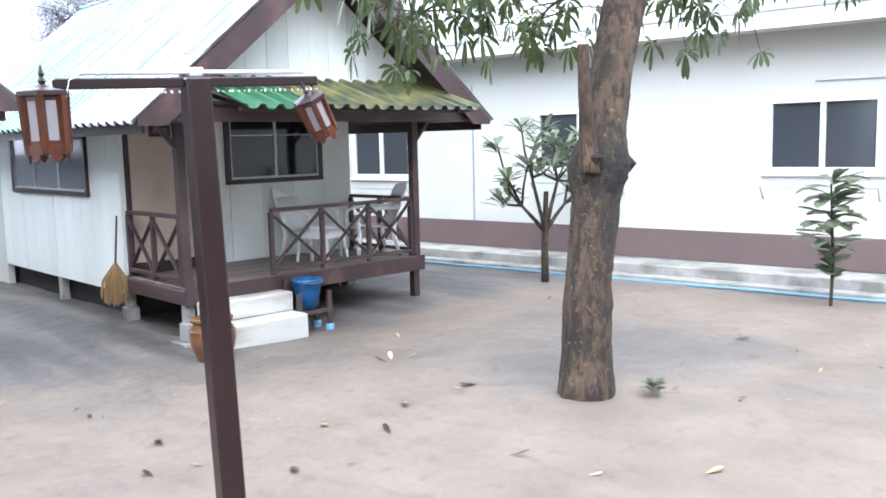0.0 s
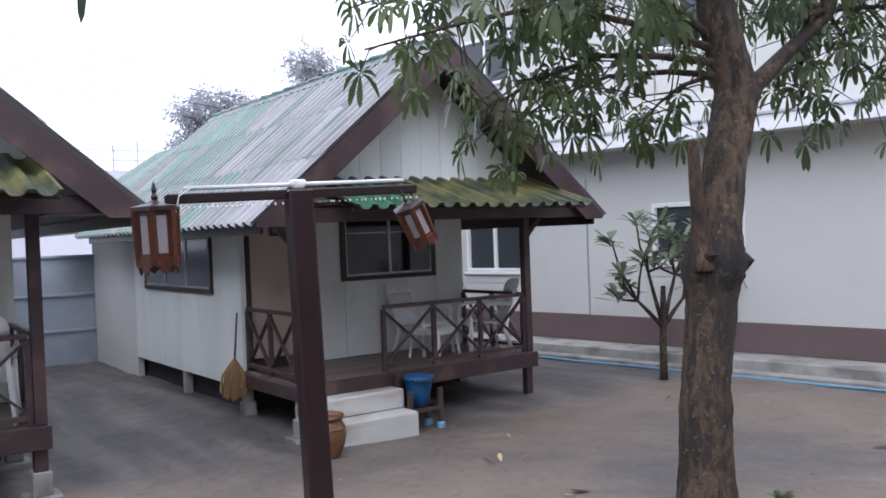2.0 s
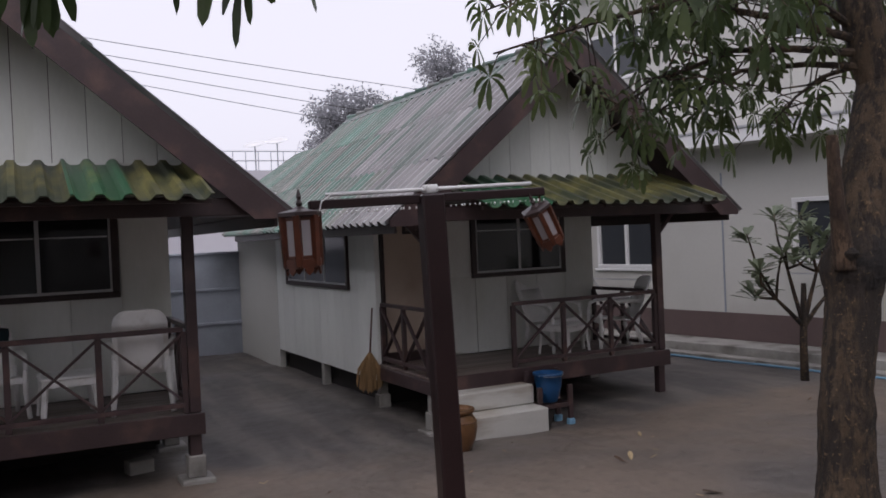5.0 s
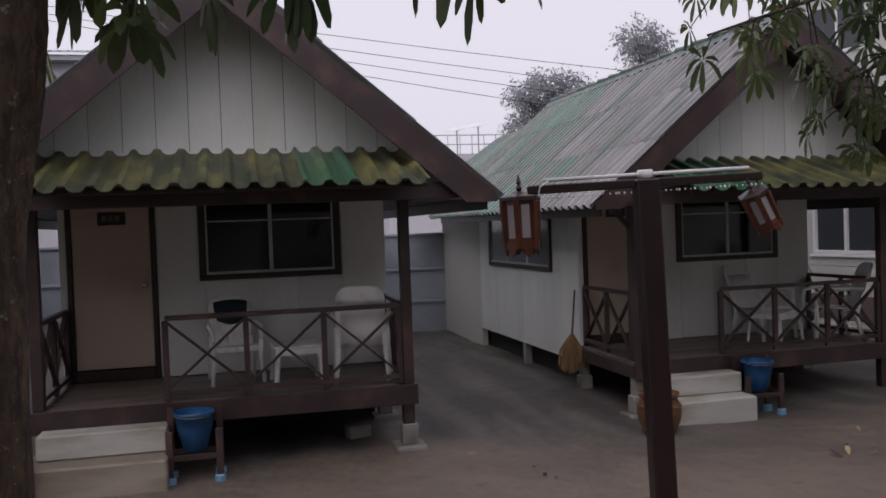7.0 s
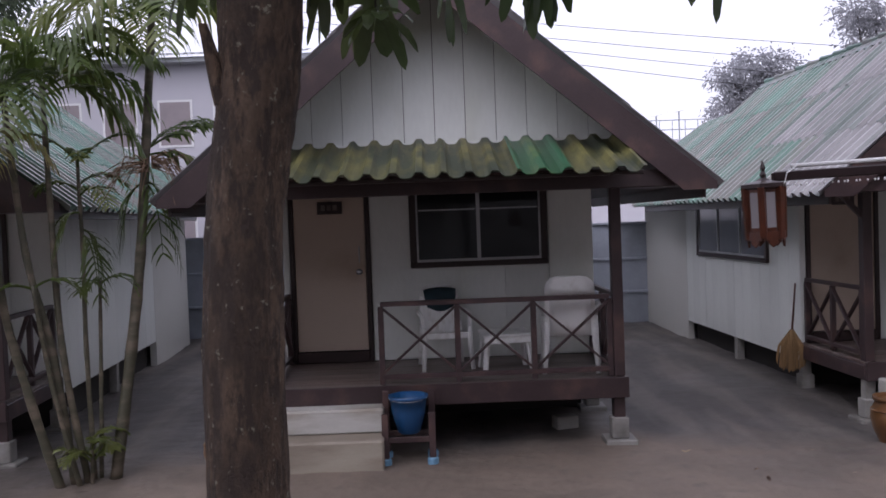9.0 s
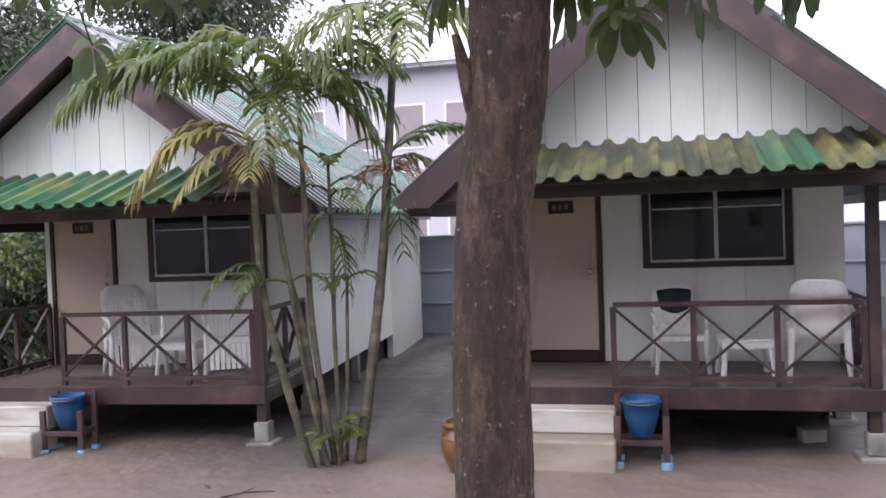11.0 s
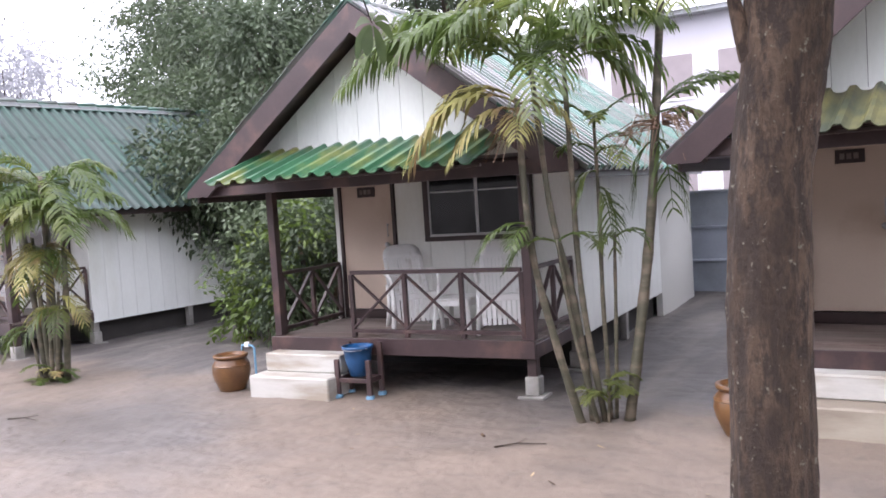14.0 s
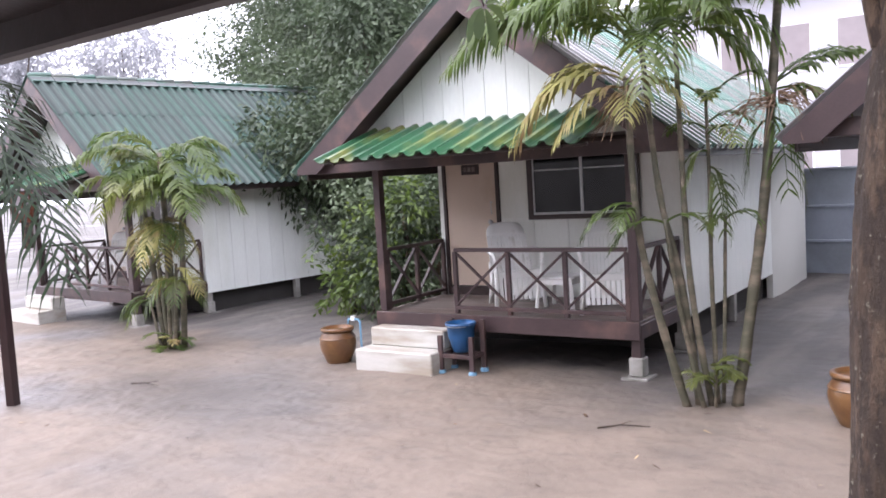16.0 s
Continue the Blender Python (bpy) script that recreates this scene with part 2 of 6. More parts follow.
WHITE_WALL = mat("white_plaster", (0.56, 0.555, 0.52), 0.7, vary=0.05, scale=0.6, fine=20, bump=0.06, tint=(0.50, 0.49, 0.455), tint_scale=0.5, tint_at=0.64, coords="World")
BAND = mat("mauve_plinth_paint", (0.135, 0.095, 0.092), 0.55, vary=0.15, scale=1.5, fine=30, bump=0.08, coords="World")
FRAME_WHITE = mat("white_window_frame", (0.78, 0.78, 0.78), 0.35, vary=0.04, bump=0.02)
FENCE = mat("grey_blue_fence_sheet", (0.30, 0.33, 0.38), 0.5, vary=0.12, scale=1.2, fine=20, bump=0.08, tint=(0.22, 0.24, 0.27), tint_scale=0.8, tint_at=0.58, rand=0.06)
PLASTIC = mat("white_plastic", (0.84, 0.84, 0.83), 0.35, vary=0.05, bump=0.03, tint=(0.6, 0.58, 0.54), tint_scale=5, tint_at=0.66)
TOWEL = mat("dark_teal_cloth", (0.012, 0.03, 0.04), 0.9, vary=0.3, scale=8, fine=120, bump=0.5)
BLUE = mat("blue_plastic", (0.012, 0.075, 0.20), 0.35, vary=0.15, bump=0.05)
PIPE_BLUE = mat("light_blue_pipe", (0.15, 0.31, 0.45), 0.4, vary=0.1, bump=0.03)
CLAY = mat("glazed_clay", (0.140, 0.069, 0.025), 0.3, vary=0.35, scale=6, fine=30, bump=0.1, tint=(0.13, 0.06, 0.025), tint_scale=4, tint_at=0.5)


def bark(name, base, crack, pale, crack_scale=16.0, pale_at=0.66):
    """Bark: long vertical cracks, broad tone changes and pale lichen specks."""
    m = mat(name, base, 0.85, vary=0.55, scale=7, fine=70, bump=0.0, tint=crack, tint_scale=4.5, tint_at=0.54, stretch=(1, 1, 0.6), coords="World")
    n, l = m.node_tree.nodes, m.node_tree.links
    bsdf = n["Principled BSDF"]
    geo = n.new("ShaderNodeNewGeometry")
    mp = n.new("ShaderNodeMapping")
    mp.inputs["Scale"].default_value = (1, 1, 0.32)
    l.new(geo.outputs["Position"], mp.inputs[0])
    vo = n.new("ShaderNodeTexNoise")
    vo.inputs["Scale"].default_value, vo.inputs["Detail"].default_value, vo.inputs["Roughness"].default_value = crack_scale, 9, 0.72
    l.new(mp.outputs[0], vo.inputs[0])
    cr = n.new("ShaderNodeMapRange")
    cr.inputs["From Min"].default_value, cr.inputs["From Max"].default_value = 0.44, 0.55
    l.new(vo.outputs[0], cr.inputs[0])
    dark = n.new("ShaderNodeMix")
    dark.data_type = "RGBA"
    dark.inputs[6].default_value = (*crack, 1)
    old = bsdf.inputs["Base Color"].links[0].from_socket
    l.new(cr.outputs[0], dark.inputs[0])
    l.new(old, dark.inputs[7])
    sp = n.new("ShaderNodeTexNoise")
    sp.inputs["Scale"].default_value, sp.inputs["Detail"].default_value, sp.inputs["Roughness"].default_value = 26, 8, 0.68
    l.new(geo.outputs["Position"], sp.inputs[0])
    sr = n.new("ShaderNodeMapRange")
    sr.inputs["From Min"].default_value, sr.inputs["From Max"].default_value = pale_at, pale_at + 0.04
    l.new(sp.outputs[0], sr.inputs[0])
    lich = n.new("ShaderNodeMix")
    lich.data_type = "RGBA"
    lich.inputs[7].default_value = (*pale, 1)
    l.new(sr.outputs[0], lich.inputs[0])
    l.new(dark.outputs[2], lich.inputs[6])
    l.new(lich.outputs[2], bsdf.inputs["Base Color"])
    sm = n.new("ShaderNodeMath")
    sm.operation = "MULTIPLY_ADD"
    sm.inputs[1].default_value = 0.4
    l.new(sp.outputs[0], sm.inputs[0])
    l.new(vo.outputs[0], sm.inputs[2])
    bp = n.new("ShaderNodeBump")
    bp.inputs["Strength"].default_value, bp.inputs["Distance"].default_value = 1.0, 0.05
    l.new(sm.outputs[0], bp.inputs["Height"])
    l.new(bp.outputs[0], bsdf.inputs["Normal"])
    return m


BARK = bark("grey_brown_bark", (0.10, 0.068, 0.042), (0.028, 0.021, 0.017), (0.19, 0.125, 0.07), 13, 0.60)
BARK_KNOT = bark("dark_knotted_bark", (0.05, 0.038, 0.03), (0.016, 0.013, 0.012), (0.09, 0.07, 0.05), 20, 0.66)
BARK_SPOTTED = bark("lichen_spotted_bark", (0.122, 0.08, 0.052), (0.052, 0.034, 0.025), (0.25, 0.23, 0.17), 21, 0.615)
BARK_RAW = bark("split_raw_wood", (0.17, 0.11, 0.07), (0.05, 0.03, 0.02), (0.24, 0.15, 0.08), 24, 0.66)
LICHEN = mat("pale_lichen", (0.33, 0.34, 0.28), 0.9, vary=0.3, scale=10, fine=60, bump=0.6)
LEAF = mat("glossy_green_leaf", (0.06, 0.09, 0.036), 0.32, vary=0.35, scale=2, fine=20, bump=0.05, tint=(0.10, 0.13, 0.045), tint_scale=0.9, tint_at=0.52, trans=0.4, coords="World")
LEAF_DARK = mat("dark_tree_leaf", (0.055, 0.08, 0.042), 0.5, vary=0.45, scale=1.2, fine=12, bump=0.05, tint=(0.085, 0.115, 0.06), tint_scale=0.7, tint_at=0.52, trans=0.25, coords="World")
LEAF_BUSH = mat("bush_leaf", (0.09, 0.14, 0.025), 0.45, vary=0.45, scale=1.5, fine=12, bump=0.05, tint=(0.14, 0.19, 0.03), tint_scale=1.1, tint_at=0.6, trans=0.3, coords="World")
PALM = mat("palm_frond_green", (0.082, 0.125, 0.03), 0.35, vary=0.35, scale=1.5, fine=15, bump=0.05, tint=(0.16, 0.18, 0.05), tint_scale=1.0, tint_at=0.54, trans=0.45, coords="World")
# Rain haze put into the leaf colour, hence the pale blue-grey.
FAR_LEAF_HAZED = mat("far_foliage_rain_haze", (0.34, 0.345, 0.365), 0.7, vary=0.25, scale=0.5, fine=6, bump=0.0, trans=0.3, coords="World")
# Light green leaf, lightened further to take in the rain haze.
LEAF_PALE = mat("pale_frangipani_leaf", (0.155, 0.19, 0.12), 0.4, vary=0.3, scale=2, fine=20, bump=0.05, tint=(0.17, 0.20, 0.12), tint_scale=1.5, trans=0.3, coords="World")
PALM_DRY = mat("palm_frond_dry", (0.27, 0.255, 0.085), 0.6, vary=0.4, scale=2, fine=20, bump=0.05, tint=(0.24, 0.16, 0.08), tint_scale=2.5, tint_at=0.58, trans=0.3, coords="World")
# Palm green darkened to put the backlit shade into the colour.
PALM_BACKLIT = mat("backlit_palm_frond", (0.022, 0.042, 0.016), 0.35, vary=0.35, scale=1.5, fine=15, bump=0.05, trans=0.2, coords="World")
DRY_STALK = mat("dry_flower_stalk", (0.15, 0.095, 0.06), 0.8, vary=0.3, scale=5, fine=40, bump=0.1, coords="World")
PALM_STEM = mat("ringed_palm_stem", (0.07, 0.066, 0.042), 0.6, vary=0.3, scale=3, fine=30, bump=0.3, tint=(0.125, 0.10, 0.072), tint_scale=3, stretch=(1, 1, 3), coords="World")
LANTERN = mat("varnished_teak", (0.078, 0.022, 0.010), 0.3, vary=0.4, scale=15, fine=80, bump=0.15, rand=0.1)
OPAL = mat("frosted_lantern_pane", (0.27, 0.25, 0.26), 0.4, vary=0.06, bump=0.02)
STRAW = mat("straw_broom", (0.29, 0.18, 0.085), 0.85, vary=0.4, scale=12, fine=90, bump=0.6, stretch=(2, 2, 0.3))
# Dark stand-in for shade under floors, behind panes and gable boards.
DARK = mat("dark_shade_infill", (0.03, 0.027, 0.025), 0.8, vary=0.2)
FAR_WALL = mat("far_lilac_wall", (0.55, 0.54, 0.58), 0.8, vary=0.06, scale=0.4, bump=0.0, coords="World")
FAR_SHUTTER = mat("far_shutter", (0.30, 0.26, 0.27), 0.6, vary=0.1, bump=0.0)
METAL = mat("galvanised_steel", (0.45, 0.46, 0.48), 0.4, metal=0.7, vary=0.15, bump=0.05)
WIRE = mat("black_cable", (0.05, 0.05, 0.055), 0.6, vary=0.1, bump=0.0)
FALLEN = mat("fallen_leaf", (0.34, 0.26, 0.15), 0.6, vary=0.3, scale=9, rand=0.4)


# ---- building blocks ----
def bm_box(bm, x0, x1, y0, y1, z0, z1, bevel=0.0):
    m = Matrix.Translation(((x0 + x1) / 2, (y0 + y1) / 2, (z0 + z1) / 2)) @ Matrix.Diagonal((abs(x1 - x0), abs(y1 - y0), abs(z1 - z0), 1))
    r = bmesh.ops.create_cube(bm, size=1, matrix=m)
    if bevel:
        es = list({e for v in r["verts"] for e in v.link_edges})
        bmesh.ops.bevel(bm, geom=es, offset=bevel, segments=1, affect="EDGES")
    return bm


def box(x0, x1, y0, y1, z0, z1, bevel=0.006):
    return bm_box(bmesh.new(), x0, x1, y0, y1, z0, z1, bevel)


def bar(a, b, w, h, bevel=0.004, up=(0, 0, 1)):
    """A straight bar of section w x h from a to b."""
    a, b = Vector(a), Vector(b)
    z = (b - a).normalized()
    x = Vector(up).cross(z)
    x = x.normalized() if x.length > 1e-4 else Vector((1, 0, 0))
    y = z.cross(x)
    m = Matrix((x, y, z)).transposed().to_4x4()
    m.translation = (a + b) / 2
    bm = bmesh.new()
    bm_box(bm, -w / 2, w / 2, -h / 2, h / 2, -(b - a).length / 2, (b - a).length / 2, bevel)
    bmesh.ops.transform(bm, matrix=m, verts=bm.verts)
    return bm


def tube(points, radii, seg=8, bm=None, cap=True, rough=0.0, rng=None):
    """A tapered tube through points."""
    bm = bm or bmesh.new()
    pts = [Vector(p) for p in points]
    rings = []
    ref = Vector((0.3, 1, 0.2)).normalized()
    for i, p in enumerate(pts):
        d = (pts[min(i + 1, len(pts) - 1)] - pts[max(i - 1, 0)]).normalized()
        u = d.cross(ref).normalized()
        v = d.cross(u)
        ring = []
        for k in range(seg):
            a = 2 * math.pi * k / seg
            r = radii[i] * (1 + (rng.uniform(-rough, rough) if rng else 0))
            ring.append(bm.verts.new(p + (u * math.cos(a) + v * math.sin(a)) * r))
        rings.append(ring)
    for r0, r1 in zip(rings, rings[1:]):
        for k in range(seg):
            bm.faces.new((r0[k], r0[(k + 1) % seg], r1[(k + 1) % seg], r1[k]))
    if cap:
        bm.faces.new(rings[0][::-1])
        bm.faces.new(rings[-1])
    return bm


def lathe(profile, seg=20):
    """A turned body from (radius, height) pairs."""
    bm = bmesh.new()
    rings = [[bm.verts.new((r * math.cos(2 * math.pi * k / seg), r * math.sin(2 * math.pi * k / seg), z)) for k in range(seg)] for r, z in profile]
    for r0, r1 in zip(rings, rings[1:]):
        for k in range(seg):
            bm.faces.new((r0[k], r0[(k + 1) % seg], r1[(k + 1) % seg], r1[k]))
    bm.faces.new(rings[0][::-1])
    bm.faces.new(rings[-1])
    return bm


def mesh_of(name, bm, material, smooth=False):
    me = bpy.data.meshes.new(name)
    bm.to_mesh(me)
    bm.free()
    me.materials.append(material)
    if smooth:
        for f in me.polygons:
            f.use_smooth = True
    return me


def part(name, bm, material, parent, label="", smooth=False, m=None):
    ob = new(name, mesh_of(name, bm, material, smooth) if isinstance(bm, bmesh.types.BMesh) else bm)
    ob.parent = parent
    if m is not None:
        ob.matrix_basis = m
    return tagged(ob, label)


def thing(name, m, label, category, group="", kind=""):
    ob = new(name)
    ob.matrix_basis = m
    ob.empty_display_size = 0.2
    return tagged(ob, label, category, group, kind)


def structure(name, bm, material, label, category="", smooth=False):
    return tagged(new(name, mesh_of(name, bm, material, smooth)), label, category or name.split("_")[0], "", "structure")


def join(*bms):
    out = bmesh.new()
    for b in bms:
        me = bpy.data.meshes.new("tmp")
        b.to_mesh(me)
        b.free()
        out.from_mesh(me)
        bpy.data.meshes.remove(me)
    return out


def moved(bm, m):
    bmesh.ops.transform(bm, matrix=m, verts=bm.verts)
    return bm


def sheet(width, length, pitch=0.2, amp=0.026, thick=0.008, seg=8):
    """A corrugated sheet: x across the waves, y down the slope from 0 to -length, with its thickness."""
    n = max(2, round(width / pitch * seg))
    v, f = [], []
    for i in range(n + 1):
        x = width * i / n
        c = 0.5 + 0.5 * math.cos(2 * math.pi * x / pitch)
        z = 1.9 * amp * min(1.0, max(0.0, (c - 0.36) / 0.5))
        v += [(x, 0, z), (x, -length, z), (x, 0, z - thick), (x, -length, z - thick)]
    for i in range(n):
        a, b = 4 * i, 4 * i + 4
        f += [(a, a + 1, b + 1, b), (a + 2, b + 2, b + 3, a + 3), (a + 1, a + 3, b + 3, b + 1), (a, b, b + 2, a + 2)]
    f += [(0, 2, 3, 1), (4 * n, 4 * n + 1, 4 * n + 3, 4 * n + 2)]
    me = bpy.data.meshes.new("sheet")
    me.from_pydata(v, [], f)
    return me


def with_mat(me, material):
    me.materials.append(material)
    return me


# ---- ground ----
def ground_z(x, y):
    dip = -0.11 * math.exp(-((x - 5.4) / 1.9) ** 2 - ((y - 8.9) / 1.1) ** 2)
    return dip + 0.03 * noise.noise(Vector((x * 0.5, y * 0.5, 0))) + 0.014 * noise.noise(Vector((x * 2.1, y * 2.1, 3))) + 0.012 * noise.noise(Vector((x * 5.5, y * 5.5, 7)))


def make_ground():
    xs = [-400, -150, -60] + [-26 + 0.25 * i for i in range(48)] + [-14 + 0.11 * i for i in range(237)] + [12.25 + 0.25 * i for i in range(20)] + [40, 90, 200, 400]
    ys = [-120, -40, -12] + [-3 + 0.25 * i for i in range(20)] + [2.0 + 0.1 * i for i in range(90)] + [11.25 + 0.25 * i for i in range(32)] + [24, 40, 80, 200, 600]
    v = [(x, y, ground_z(x, y) if -26 <= x <= 17 and -3 <= y <= 19 else 0) for y in ys for x in xs]
    n = len(xs)
    f = [(j * n + i, j * n + i + 1, (j + 1) * n + i + 1, (j + 1) * n + i) for j in range(len(ys) - 1) for i in range(n - 1)]
    me = bpy.data.meshes.new("ground")
    me.from_pydata(v, [], f)
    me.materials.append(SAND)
    for q in me.polygons:
        q.use_smooth = True
    tagged(new("ground", me), "wet pale sand yard with footprints and damp patches", "ground", "", "structure")


make_ground()

# ---- bungalows ----
W, D, LEN, HD = 3.43, 1.52, 5.85, 0.64
MID, EAVE, EAVE_Z, RIDGE_Z, ROOF_Y = W / 2, 2.39, 2.42, 4.42, -0.56
SLOPE = math.hypot(RIDGE_Z - EAVE_Z, EAVE)
ROW = SLOPE / 3
ROOF_SHEET = with_mat(sheet(0.8, ROW + 0.09, amp=0.032), ROOF)
ROOF_SHEET_GREY = with_mat(sheet(0.8, ROW + 0.09, amp=0.032), ROOF_GREY)
AWN_SHEET = with_mat(sheet(0.8, 1.22), AWNING)
AWN_SHEET_MOSS = with_mat(sheet(0.8, 1.22), AWNING_MOSS)
AWN_NARROW, AWN_NARROW_MOSS = with_mat(sheet(0.44, 1.22), AWNING), with_mat(sheet(0.6, 1.22), AWNING_MOSS)
RIDGE_CAP = mesh_of("ridge_cap", join(moved(box(0, 0.19, 0, 0.4, -0.012, 0.012, 0), pose(0, 0, 0, 0, 38, 0)), moved(box(-0.19, 0, 0, 0.4, -0.012, 0.012, 0), pose(0, 0, 0, 0, -38, 0)),
                                      tube([(0, 0, 0.01), (0, 0.4, 0.02)], [0.035, 0.045], 8)), ROOF)


def x_brace(name, house, p0, p1, z0, z1, along):
    """Two crossed slats between z0 and z1."""
    off = Vector((0, 0.012, 0)) if along == "x" else Vector((0.012, 0, 0))
    a, b = Vector(p0), Vector(p1)
    part(name, bar(a + Vector((0, 0, z0)) - off, b + Vector((0, 0, z1)) - off, 0.045, 0.022, 0.003), BROWN, house)
    part(name, bar(a + Vector((0, 0, z1)) + off, b + Vector((0, 0, z0)) + off, 0.045, 0.022, 0.003), BROWN, house)


def window_unit(house, name, x0, x1, z0, z1, y, panes=2, m=None, pane_mat=None, bars=True, bar_mat=None):
    """A framed window in the plane y, with sashes, dark panes and a middle bar; m turns it onto another wall."""
    m = m or Matrix()
    fr = join(box(x0 - 0.015, x1 + 0.015, y - 0.045, y + 0.02, z0 - 0.005, z0 + 0.055), box(x0 - 0.015, x1 + 0.015, y - 0.045, y + 0.02, z1 - 0.055, z1 + 0.01),
              box(x0 - 0.015, x0 + 0.06, y - 0.043, y + 0.02, z0 + 0.055, z1 - 0.055), box(x1 - 0.06, x1 + 0.015, y - 0.043, y + 0.02, z0 + 0.055, z1 - 0.055))
    win = part(name, moved(fr, m), BROWN_DARK, house, "dark brown timber window frame")
    wd = (x1 - x0 - 0.12) / panes
    for i in range(panes):
        a = x0 + 0.06 + wd * i
        b = a + wd
        s = join(box(a, b, y - 0.03, y - 0.004, z0 + 0.055, z0 + 0.085, 0.003), box(a, b, y - 0.03, y - 0.004, z1 - 0.085, z1 - 0.055, 0.003),
                 box(a, a + 0.02, y - 0.03, y - 0.004, z0 + 0.085, z1 - 0.085, 0.003), box(b - 0.02, b, y - 0.03, y - 0.004, z0 + 0.085, z1 - 0.085, 0.003))
        if bars:
            zm = z0 + 0.62 * (z1 - z0)
            s = join(s, box(a + 0.028, b - 0.028, y - 0.016, y - 0.006, zm, zm + 0.014, 0))
        part("sash", moved(s, m), bar_mat or ALU, win, "aluminium sliding sash")
        part("pane", moved(box(a + 0.02, b - 0.02, y - 0.014, y - 0.008, z0 + 0.06, z1 - 0.06, 0), m), pane_mat or PANE, win)


def boards(house, m, u0, u1, z0, z1, width=0.29, name="board", top=None, hole=None, rng=None):
    """Vertical boards with dark joints along a wall; u runs along the wall, m places it. hole: (u0, u1, z0, z1)."""
    n = max(1, round((u1 - u0) / width))
    w = (u1 - u0) / n
    for i in range(n):
        a, b = u0 + i * w + 0.003, u0 + (i + 1) * w - 0.003
        off = rng.uniform(0, 0.004) if rng else 0
        spans = [(a, b, z0, z1)]
        if hole and a < hole[1] and b > hole[0]:
            spans = [(a, b, z0, hole[2]), (a, b, hole[3], z1)]
            if a < hole[0] - 0.02:
                spans.append((a, hole[0], hole[2], hole[3]))
            if b > hole[1] + 0.02:
                spans.append((hole[1], b, hole[2], hole[3]))
        for s in spans:
            if s[3] - s[2] < 0.02:
                continue
            q = bmesh.new()
            zt = [top(s[0]) if top else s[3], top(s[1]) if top else s[3]]
            y0, y1 = -off, 0.018
            vs = [q.verts.new(c) for c in ((s[0], y0, s[2]), (s[1], y0, s[2]), (s[1], y0, zt[1]), (s[0], y0, zt[0]),
                                           (s[0], y1, s[2]), (s[1], y1, s[2]), (s[1], y1, zt[1]), (s[0], y1, zt[0]))]
            for f in ((0, 1, 2, 3), (5, 4, 7, 6), (0, 4, 5, 1), (2, 6, 7, 3), (1, 5, 6, 2), (0, 3, 7, 4)):
                q.faces.new([vs[k] for k in f])
            part(name, moved(q, m), WHITE_BOARD, house)


